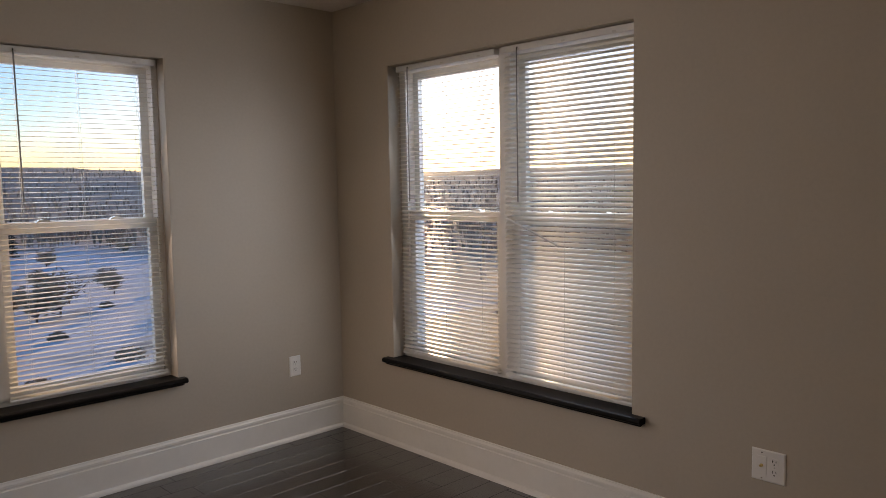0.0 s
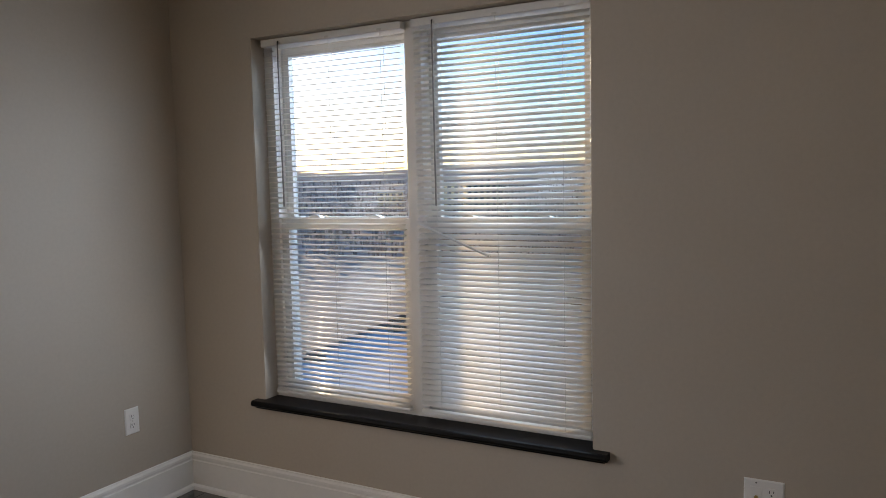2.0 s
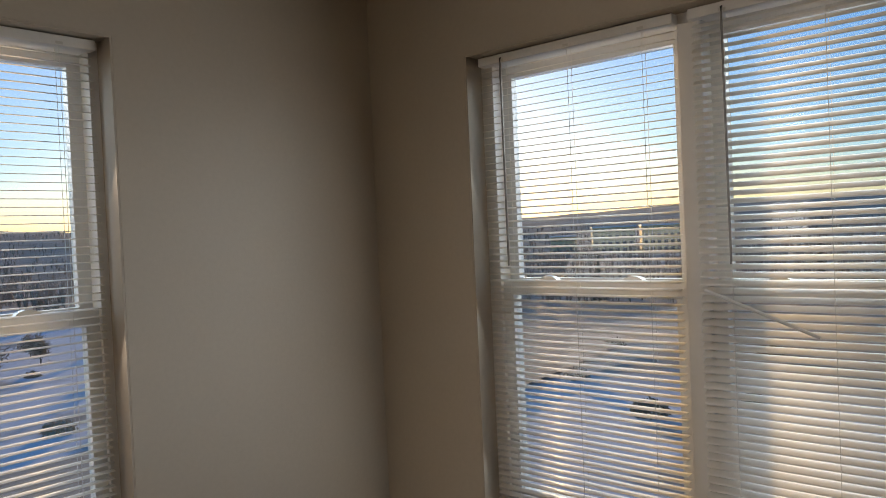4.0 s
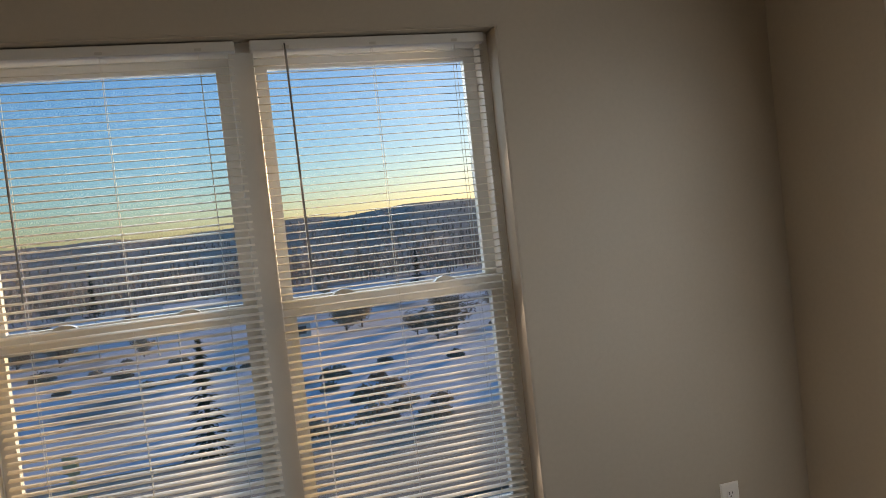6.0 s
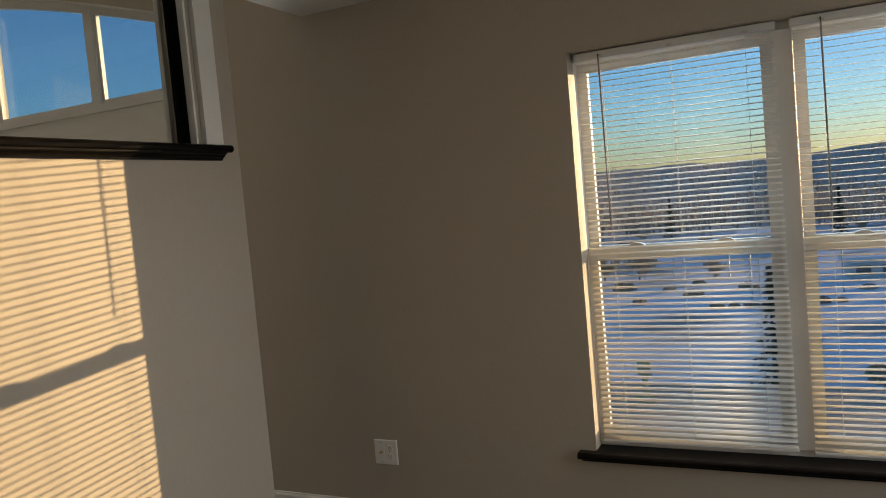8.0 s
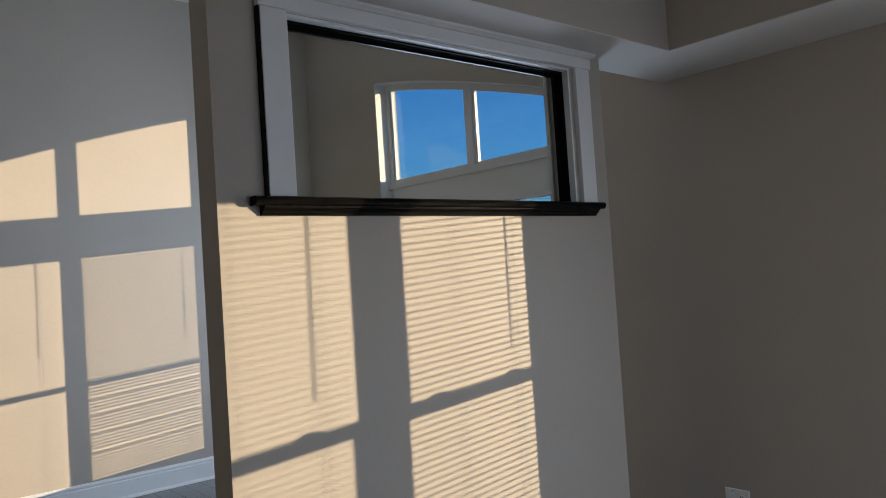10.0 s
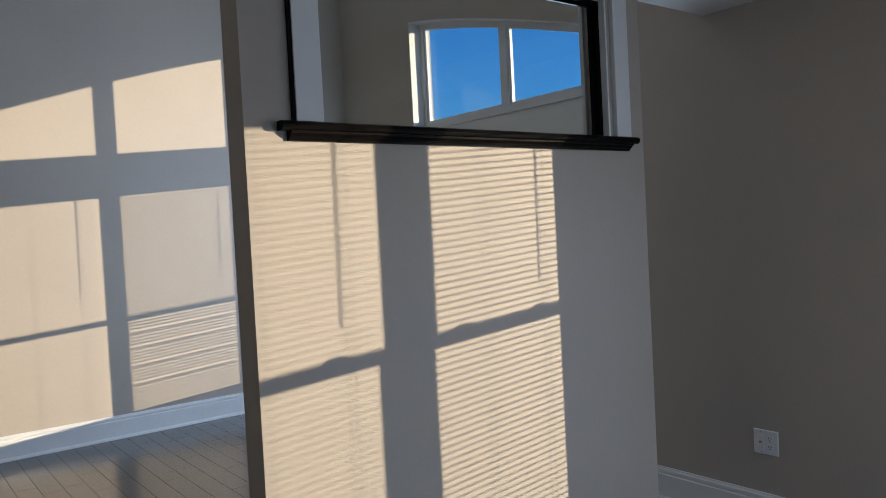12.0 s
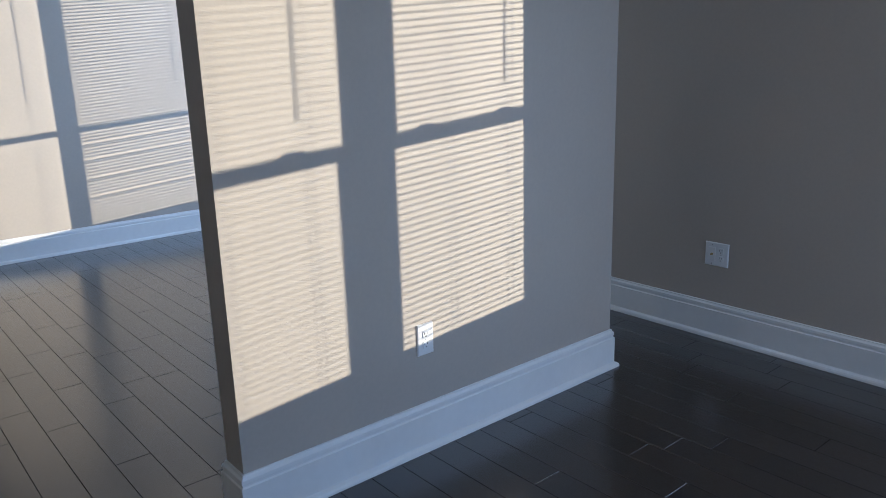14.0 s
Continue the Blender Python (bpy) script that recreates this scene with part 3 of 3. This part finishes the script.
# ---- outlets ----
def outlet(m, gangs, label):
    """A wall plate; the origin is its middle on the wall, -y faces the room."""
    o = holder("wall_outlet", m, label, "outlet", group="wall outlets")
    hw, hh = (0.0365, 0.058) if gangs == 1 else (0.0605, 0.058)
    bm = bmesh.new()
    for y, k in ((0, 0), (-0.003, 0), (-0.0062, 0.004)):
        for su, sz in ((-1, -1), (1, -1), (1, 1), (-1, 1)):
            bm.verts.new((su * (hw - k), y, sz * (hh - k)))
    bm.verts.ensure_lookup_table()
    v = bm.verts
    for a in (0, 4):
        for k in range(4):
            bm.faces.new((v[a + k], v[a + (k + 1) % 4], v[a + 4 + (k + 1) % 4], v[a + 4 + k]))
    bm.faces.new(v[8:12])
    bmesh.ops.recalc_face_normals(bm, faces=bm.faces[:])
    part("plate", bm, PLATE, o)
    uc = 0.0 if gangs == 1 else 0.023
    for zc in (0.0195, -0.0195):
        prof = []
        for k in range(24):
            a = math.tau * k / 24
            prof.append((uc + max(-0.0135, min(0.0135, 0.0172 * math.cos(a))) , zc + max(-0.0142, min(0.0142, 0.0172 * math.sin(a)))))
        rc = part("receptacle", prism(prof, "y", -0.0088, -0.006), PLATE, o)
        part("slot", boxes((uc - 0.0075, uc - 0.0050, -0.0093, -0.0084, zc - 0.001, zc + 0.0085), (uc + 0.0050, uc + 0.0070, -0.0093, -0.0084, zc + 0.0005, zc + 0.0080)), DARK, rc)
        bm = bmesh.new()
        tube(bm, (uc, -0.0084, zc - 0.0075), (uc, -0.0093, zc - 0.0075), 0.0028, 8)
        part("ground_hole", bm, DARK, rc)
    bm = bmesh.new()
    tube(bm, (uc, -0.006, 0), (uc, -0.0075, 0), 0.0028, 8)
    part("screw", bm, STEEL, o)
    if gangs == 2:
        part("insert", boxes((-0.040, -0.006, -0.0082, -0.006, -0.034, 0.034), bevel=0.0008), PLATE, o)
        bm = bmesh.new()
        tube(bm, (-0.023, -0.008, 0), (-0.023, -0.0105, 0), 0.0065, 6)
        tube(bm, (-0.023, -0.0105, 0), (-0.023, -0.019, 0), 0.0045, 10)
        part("coax_jack", bm, BRASS, o, "brass coax jack")
        for zc in (0.047, -0.047):
            bm = bmesh.new()
            tube(bm, (-0.023, -0.006, zc), (-0.023, -0.0072, zc), 0.0024, 8)
            part("screw", bm, DARK, o)
    return o


DUPLEX, COMBO = "white duplex outlet plate on a greige wall", "white two-gang plate with coax jack and duplex outlet"
outlet(pose(-0.335, 0, 0.424), 1, DUPLEX)
outlet(pose(-3.573, 0, 0.419), 2, COMBO)
outlet(pose(0, -2.571, 0.417, 0, 0, -90), 2, COMBO)
outlet(pose(PX1, -1.715, 0.421, 0, 0, 90), 1, "white duplex outlet plate on the partition wall")

# ---- outdoors ----
GZ = -13.0


def hill(x, y):
    r = math.hypot(x, y)
    a = math.atan2(y, x)
    if r < 150:
        return GZ + 0.5 * noise.noise((x * 0.02, y * 0.02, 0)) * min(1.0, r / 60)
    k = min(1.0, (r - 150) / 1400)
    k = k * k * (3 - 2 * k)
    ridge = 29 + 21 * noise.noise((math.cos(a) * 2.2, math.sin(a) * 2.2, 3)) + 9 * noise.noise((math.cos(a) * 9, math.sin(a) * 9, 7)) + 3 * noise.noise((math.cos(a) * 40, math.sin(a) * 40, 9))
    return GZ - 6 * min(1, (r - 150) / 300) + k * (ridge + 20) + 2.0 * noise.noise((x * 0.006, y * 0.006, 5))


bm = bmesh.new()
radii = [0, 12, 25, 40, 55, 70, 90, 115, 150, 200, 270, 360, 480, 640, 850, 1100, 1350, 1600, 2200, 4200]
NA = 240
prev = None
for r in radii:
    if r == 0:
        ring = [bm.verts.new((0, 0, GZ))]
    else:
        ring = []
        for k in range(NA):
            x, y = r * math.cos(math.tau * k / NA), r * math.sin(math.tau * k / NA)
            ring.append(bm.verts.new((x, y, hill(x, y) if r < 2000 else GZ - 10)))
    if prev:
        for k in range(NA):
            if len(prev) == 1:
                bm.faces.new((prev[0], ring[k], ring[(k + 1) % NA]))
            else:
                bm.faces.new((prev[k], ring[k], ring[(k + 1) % NA], prev[(k + 1) % NA]))
    prev = ring
bmesh.ops.recalc_face_normals(bm, faces=bm.faces[:])


def ground_mat():
    m = bpy.data.materials.new("snowy_ground_and_hazed_woods")
    m.use_nodes = True
    nt = m.node_tree
    b = nt.nodes["Principled BSDF"]
    b.inputs["Roughness"].default_value = 0.9
    b.inputs["Specular IOR Level"].default_value = 0.05
    co = nt.nodes.new("ShaderNodeTexCoord")
    sep = nt.nodes.new("ShaderNodeSeparateXYZ")
    nt.links.new(co.outputs["Object"], sep.inputs[0])
    ln = nt.nodes.new("ShaderNodeVectorMath")
    ln.operation = 'LENGTH'
    nt.links.new(co.outputs["Object"], ln.inputs[0])
    far = nt.nodes.new("ShaderNodeMapRange")
    far.inputs[1].default_value, far.inputs[2].default_value = 185, 255
    # the woods come nearer towards the east, with a ragged edge
    east = nt.nodes.new("ShaderNodeMath")
    east.operation = 'MULTIPLY_ADD'
    east.inputs[1].default_value = -0.30
    nt.links.new(ln.outputs["Value"], east.inputs[0])
    nt.links.new(sep.outputs[0], east.inputs[2])
    pos = nt.nodes.new("ShaderNodeMath")
    pos.operation = 'MAXIMUM'
    pos.inputs[1].default_value = 0.0
    nt.links.new(east.outputs[0], pos.inputs[0])
    near = nt.nodes.new("ShaderNodeMath")
    near.operation = 'MULTIPLY_ADD'
    near.inputs[1].default_value = 3.6
    nt.links.new(pos.outputs[0], near.inputs[0])
    nt.links.new(ln.outputs["Value"], near.inputs[2])
    t1 = nt.nodes.new("ShaderNodeTexNoise")
    t1.inputs["Scale"].default_value, t1.inputs["Detail"].default_value = 0.012, 9
    nt.links.new(co.outputs["Object"], t1.inputs["Vector"])
    r1 = nt.nodes.new("ShaderNodeMapRange")
    r1.inputs[1].default_value, r1.inputs[2].default_value = 0.40, 0.60
    nt.links.new(t1.outputs["Fac"], r1.inputs[0])
    rag = nt.nodes.new("ShaderNodeMath")
    rag.operation = 'MULTIPLY_ADD'
    rag.inputs[1].default_value = 90.0
    nt.links.new(t1.outputs["Fac"], rag.inputs[0])
    nt.links.new(near.outputs[0], rag.inputs[2])
    sub = nt.nodes.new("ShaderNodeMath")
    sub.operation = 'SUBTRACT'
    sub.inputs[1].default_value = 45.0
    nt.links.new(rag.outputs[0], sub.inputs[0])
    nt.links.new(sub.outputs[0], far.inputs[0])
    wood = nt.nodes.new("ShaderNodeMix")
    wood.data_type = 'RGBA'
    # wooded slopes in two browns, both lightened to paint in the distant haze
    wood.inputs[6].default_value, wood.inputs[7].default_value = (0.54, 0.41, 0.32, 1), (0.66, 0.52, 0.42, 1)
    nt.links.new(r1.outputs[0], wood.inputs[0])
    t2 = nt.nodes.new("ShaderNodeTexNoise")
    t2.inputs["Scale"].default_value, t2.inputs["Detail"].default_value = 0.05, 6
    nt.links.new(co.outputs["Object"], t2.inputs["Vector"])
    r2 = nt.nodes.new("ShaderNodeMapRange")
    r2.inputs[1].default_value, r2.inputs[2].default_value = 0.56, 0.64
    nt.links.new(t2.outputs["Fac"], r2.inputs[0])
    snow = nt.nodes.new("ShaderNodeMix")
    snow.data_type = 'RGBA'
    snow.inputs[6].default_value, snow.inputs[7].default_value = (0.87, 0.88, 0.90, 1), (0.42, 0.38, 0.33, 1)
    nt.links.new(r2.outputs[0], snow.inputs[0])
    mx = nt.nodes.new("ShaderNodeMix")
    mx.data_type = 'RGBA'
    nt.links.new(far.outputs[0], mx.inputs[0])
    nt.links.new(snow.outputs[2], mx.inputs[6])
    nt.links.new(wood.outputs[2], mx.inputs[7])
    nt.links.new(mx.outputs[2], b.inputs["Base Color"])
    return m


tagged(part("ground", bm, ground_mat(), smooth=True), "snow-covered valley ground rising to wooded hills", "ground", kind="structure")


def conifer(x, y, h, seed):
    rnd = random.Random(seed)
    tree = holder("conifer_tree", pose(x, y, hill(x, y), 0, 0, rnd.uniform(0, 360)), "dark green conifer tree standing in snow", "tree", group="conifers")
    bm = bmesh.new()
    tube(bm, (0, 0, -0.3), (0, 0, h * 0.95), h * 0.022, 7, 0.02)
    part("trunk", bm, BARK, tree)
    bm = bmesh.new()
    for i in range(900):
        f = rnd.random() ** 1.3
        z = h * (0.06 + 0.92 * f)
        rad = (1 - f) * h * 0.24 * (0.75 + 0.35 * math.sin(f * 40)) * (0.35 + 0.65 * rnd.random() ** 0.5)
        a = rnd.uniform(0, math.tau)
        c = Vector((rad * math.cos(a), rad * math.sin(a), z - rad * 0.25))
        s = h * 0.045 * rnd.uniform(0.6, 1.3)
        d = Vector((math.cos(a), math.sin(a), -0.35)).normalized()
        q = Vector((-math.sin(a), math.cos(a), rnd.uniform(-0.3, 0.3)))
        bm.faces.new([bm.verts.new(p) for p in (c - d * s * 0.6 + q * s * 0.35, c + d * s, c - d * s * 0.6 - q * s * 0.35)])
    part("crown", bm, NEEDLE, tree)
    return tree


def bare_tree(x, y, h, seed):
    rnd = random.Random(seed)
    tree = holder("bare_tree", pose(x, y, hill(x, y), 0, 0, rnd.uniform(0, 360)), "leafless winter tree with brown twigs", "tree", group="bare trees")
    bm = bmesh.new()
    tube(bm, (0, 0, -0.3), (0, 0, h * 0.3), h * 0.020, 7, h * 0.012)
    tips = []
    for i in range(9):
        a = rnd.uniform(0, math.tau)
        p = Vector((0, 0, h * rnd.uniform(0.05, 0.28)))
        q = p + Vector((math.cos(a) * h * 0.28, math.sin(a) * h * 0.28, h * rnd.uniform(0.12, 0.45)))
        tube(bm, p, q, h * 0.006, 5, h * 0.002)
        tips.append((p, q))
    part("trunk", bm, BARK, tree)
    bm = bmesh.new()
    for i in range(1300):
        p, q = rnd.choice(tips)
        c = p.lerp(q, rnd.uniform(0.25, 1.1)) + Vector((rnd.gauss(0, 0.05), rnd.gauss(0, 0.05), rnd.gauss(0, 0.04))) * h
        d = Vector((rnd.uniform(-1, 1), rnd.uniform(-1, 1), rnd.uniform(-0.2, 1))).normalized() * h * rnd.uniform(0.06, 0.15)
        o = d.orthogonal().normalized() * h * 0.010
        bm.faces.new([bm.verts.new(v) for v in (c - o, c + o, c + d)])
    part("crown", bm, TWIG, tree)
    return tree


def shrub(x, y, s, seed):
    rnd = random.Random(seed)
    b = holder("shrub", pose(x, y, hill(x, y)), "rounded brown winter shrub in snow", "shrub", group="shrubs")
    bm = bmesh.new()
    for i in range(420):
        d = Vector((rnd.gauss(0, 1), rnd.gauss(0, 1), abs(rnd.gauss(0, 0.8)))).normalized()
        c = d * s * rnd.uniform(0.55, 1.0)
        c.z *= 0.8
        k = s * 0.13
        e = Vector((rnd.uniform(-1, 1), rnd.uniform(-1, 1), rnd.uniform(-1, 1))).normalized()
        o = e.orthogonal().normalized()
        bm.faces.new([bm.verts.new(c + v) for v in (e * k, o * k * 0.6, -e * k, -o * k * 0.6)])
    bm2 = bmesh.new()
    for i in range(6):
        a = math.tau * i / 6
        tube(bm2, (0, 0, -0.2), (math.cos(a) * s * 0.6, math.sin(a) * s * 0.6, s * 0.6), 0.03, 5, 0.01)
    part("stems", bm2, BARK, b)
    part("crown", bm, TWIG, b)
    return b


def polar(yaw, dist):
    """Plan point seen from the windows: yaw in degrees left of north, distance in metres."""
    return -1.8 - math.sin(radians(yaw)) * dist, -2.3 + math.cos(radians(yaw)) * dist


def scatter(maker, places, size, rnd, n_models=3):
    models = []
    for i, (yaw, d) in enumerate(places):
        x, y = polar(yaw, d)
        s = size * rnd.uniform(0.7, 1.3)
        if len(models) < n_models:
            models.append(maker(x, y, s, rnd.randint(0, 9999)))
        else:
            src = models[i % n_models]
            copy_thing(src, pose(x, y, hill(x, y), 0, 0, rnd.uniform(0, 360)))


rnd = random.Random(11)
conifer(*polar(2.6, 54.5), 8.4, 3)
scatter(conifer, [(40, 110), (-2, 150), (26, 140), (-30, 170), (-42, 130), (-60, 150), (20, 190), (9, 210), (-14, 190), (-52, 220), (-75, 160), (33, 120)], 9, rnd)
shrub_places = [(y + rnd.uniform(-1.5, 1.5), d + rnd.uniform(-4, 4)) for y, d in ((24, 78), (21, 80), (17, 84), (28, 76), (-4, 60), (-8, 62), (-12, 60), (-16, 63), (-20, 64), (-7, 78), (-11, 82), (-15, 80), (-24, 72), (-28, 66), (-33, 70), (12, 90), (8, 96), (30, 95), (-3, 100), (-18, 100), (-26, 96), (-40, 62), (-46, 58), (-52, 64), (-58, 70), (-64, 60), (-70, 66), (-50, 84), (-62, 90), (-72, 84), (-4, 57), (-5.5, 57), (-7, 57), (-8.5, 57), (-10, 57.5), (-11.5, 57), (-13, 57), (-14.5, 57.5), (-6, 68), (-9, 70), (-12, 69), (13, 104), (10, 104), (7, 106), (5, 100))]
scatter(shrub, shrub_places, 1.3, rnd, 4)
scatter(shrub, [(6.2 - 1.15 * k, 86 + 0.4 * k) for k in range(8)], 0.8, rnd, 2)
scatter(bare_tree, [(-8.2, 108), (-9.4, 112), (-13.5, 96), (-15, 90), (-16.5, 94), (-20, 110), (14, 118), (11.5, 116)], 6, rnd, 3)
scatter(bare_tree, [(rnd.uniform(-80, 40), rnd.uniform(110, 330)) for _ in range(90)], 6, rnd, 4)


def woodland(n, seed):
    """Leafless woods on the slopes: each tree a short trunk and a fan of twig blades."""
    rnd = random.Random(seed)
    verts, faces = [], []
    for _ in range(n):
        yaw = rnd.uniform(-92, 50)
        east = max(0.0, math.sin(radians(-yaw)) - 0.30)
        d = (215 / (1 + 0.9 * east)) * (1 + 4.5 * rnd.random() ** 1.6)
        x, y = polar(yaw + rnd.gauss(0, 0.3), d)
        z, h, turn = hill(x, y), rnd.uniform(5.0, 9.5) * (0.45 if d < 200 else 0.9), rnd.uniform(0, math.tau)
        for k in range(9):
            a = turn + math.tau * k / 9
            lean, top = rnd.uniform(0.08, 0.34) * h, h * rnd.uniform(0.6, 1.0)
            low = 0.0 if k < 2 else h * rnd.uniform(0.1, 0.35)
            w = h * (0.018 if k < 2 else 0.045)
            i = len(verts)
            verts += [(x - math.sin(a) * w, y + math.cos(a) * w, z + low), (x + math.sin(a) * w, y - math.cos(a) * w, z + low + 0.05 * h),
                      (x + math.cos(a) * lean, y + math.sin(a) * lean, z + top)]
            faces.append((i, i + 1, i + 2))
    me = bpy.data.meshes.new("woodland")
    me.from_pydata(verts, [], faces)
    me.materials.append(WOODS)
    return tagged(new("woodland", me), "brown leafless winter woods on far slopes", "woods", kind="stuff")


woodland(7000, 23)


def far_building(name, yaw, dist, w, d, h, turn, material, storeys, bays, label, roof=SNOWY, lift=0.0):
    x, y = polar(yaw, dist)
    z = hill(x, y)
    b = holder(name, pose(x, y, z + lift, 0, 0, turn), label, "building")
    part("wall", boxes((-w / 2, w / 2, -d / 2, d / 2, -3, h)), material, b)
    part("roof", boxes((-w / 2 - 0.5, w / 2 + 0.5, -d / 2 - 0.5, d / 2 + 0.5, h, h + 0.7)), roof, b, "snow-covered flat roof")
    bw, sh = w / bays, h / storeys
    for i in range(bays):
        for j in range(storeys):
            u = -w / 2 + bw * (i + 0.5)
            zz = sh * (j + 0.55)
            part("window", boxes((u - bw * 0.28, u + bw * 0.28, -d / 2 - 0.12, -d / 2 - 0.02, zz - sh * 0.25, zz + sh * 0.25)), PANE_FAR, b)
    return b


# fronts face away from the sun; their sunlit look is in the brick colour
far_building("office_block", -61.2, 420, 22, 18, 14, -58, BLOCK, 4, 6, "buff brick office block with low sunlight put into its colour")
far_building("office_block", -64.6, 420, 20, 18, 14, -58, BLOCK, 4, 6, "buff brick office block with low sunlight put into its colour")
far_building("office_block", -57.6, 430, 14, 14, 10, -58, BLOCK, 3, 4, "small buff brick office block with low sunlight put into its colour")
far_building("warehouse", 2.5, 150, 10, 9, 3.2, 5, SIDING, 1, 4, "low pale building with a snowy roof")
far_building("shed", -3.8, 110, 6, 4, 2.2, 8, SIDING, 1, 2, "small pale shed with a snowy roof")
far_building("house", 30, 260, 14, 10, 7, 20, SIDING, 2, 4, "pale house with a snowy roof")

def street_lamp(x, y, h):
    p = holder("street_lamp", pose(x, y, hill(x, y), 0, 0, 30), "pale metal street lamp standing in snow", "street lamp", group="street lamps")
    bm = bmesh.new()
    tube(bm, (0, 0, -0.3), (0, 0, h), 0.11, 8, 0.07)
    part("pole", bm, STEEL, p)
    bm = bmesh.new()
    tube(bm, (0, 0, h - 0.1), (0.9, 0, h + 0.15), 0.05, 6)
    part("arm", bm, STEEL, p)
    part("lamp_head", boxes((0.75, 1.5, -0.16, 0.16, h + 0.08, h + 0.24), bevel=0.04), SIDING, p)
    return p


lamp = street_lamp(*polar(9.0, 118), 6.0)
for yaw, d in ((5.2, 112), (3.8, 92), (-2.0, 96), (-24, 88), (-47, 110)):
    x, y = polar(yaw, d)
    copy_thing(lamp, pose(x, y, hill(x, y), 0, 0, yaw))

# a pale pedestal sign by the road
px, py = polar(11.7, 49)
sign = holder("pedestal_sign", pose(px, py, hill(px, py), 0, 0, -35), "pale yellow pedestal sign standing in snow", "sign")
YEL = mat("pale_yellow_paint", (0.60, 0.48, 0.26), 0.6, grain=0.08, grain_scale=3)
part("post", boxes((-0.14, 0.14, -0.14, 0.14, -0.4, 3.0), bevel=0.02), YEL, sign)
part("panel", boxes((-0.55, 0.55, -0.10, 0.10, 2.2, 3.2), bevel=0.03), YEL, sign)
part("base", boxes((-0.6, 0.6, -0.4, 0.4, -0.4, 1.0), bevel=0.05), YEL, sign)

# cleared road below the windows
bm = bmesh.new()
prev = None
for i in range(61):
    x = -90 + 3 * i
    row = [bm.verts.new((x, yy, hill(x, yy) + 0.5)) for yy in (34 + 0.004 * x * x / 3, 50 + 0.004 * x * x / 3)]
    if prev:
        bm.faces.new((prev[0], row[0], row[1], prev[1]))
    prev = row
tagged(part("road", bm, ROAD), "cleared road through the snow with warm sunlight put into its colour", "road", kind="structure")


# ---- hardwood floor ----
floor = part("floor", boxes((FX, T, SY, NY, -0.05, -0.012)), SUBFLOOR)
tagged(floor, "dark espresso hardwood plank floor", "floor", kind="structure")
PW = 0.1255
LENGTHS = (0.42, 0.55, 0.7, 0.85, 1.0, 1.2)


def plank_verts(L):
    g, c, t = 0.0009, 0.0007, 0.0006
    a, b = g, g + c
    out = []
    for k, z in ((a, -0.012), (a, -t), (b, 0.0)):
        out += [(k, k, z), (L - k, k, z), (L - k, PW - k, z), (k, PW - k, z)]
    return out


PLANK_FACES = [(i, (i + 1) % 4, 4 + (i + 1) % 4, 4 + i) for i in range(4)] + [(4 + i, 4 + (i + 1) % 4, 8 + (i + 1) % 4, 8 + i) for i in range(4)] + [(8, 9, 10, 11)]
plank_data = {}
rest_v, rest_f = [], []


def plank_mesh(L):
    key = round(L, 3)
    if key not in plank_data:
        me = bpy.data.meshes.new("plank")
        me.from_pydata(plank_verts(L), [], PLANK_FACES)
        me.materials.append(FLOOR)
        plank_data[key] = me
    return plank_data[key]


prnd = random.Random(5)
row = 0
y = NY - PW
while y > SY - PW:
    x_end = JOG if y + PW > 0.02 else 0.0
    x = FX - prnd.uniform(0, 0.5)
    while x < x_end:
        L = min(prnd.choice(LENGTHS), x_end - x)
        if L > 0.02 and x + L > FX:
            dz = prnd.uniform(-0.0002, 0.0)
            if y > -3.35 and x + L > -7.2 and (x < -1.6 or y > -1.2):
                p = new("plank", plank_mesh(L))
                p.parent = floor
                p.location = (x, y, dz)
            else:
                n = len(rest_v)
                rest_v += [(vx + x, vy + y, vz + dz) for vx, vy, vz in plank_verts(L)]
                rest_f += [tuple(i + n for i in f) for f in PLANK_FACES]
        x += L
    y -= PW
me = bpy.data.meshes.new("planks")
me.from_pydata(rest_v, [], rest_f)
me.materials.append(FLOOR)
pl = new("planks", me)
pl.parent = floor
tagged(pl, kind="stuff")
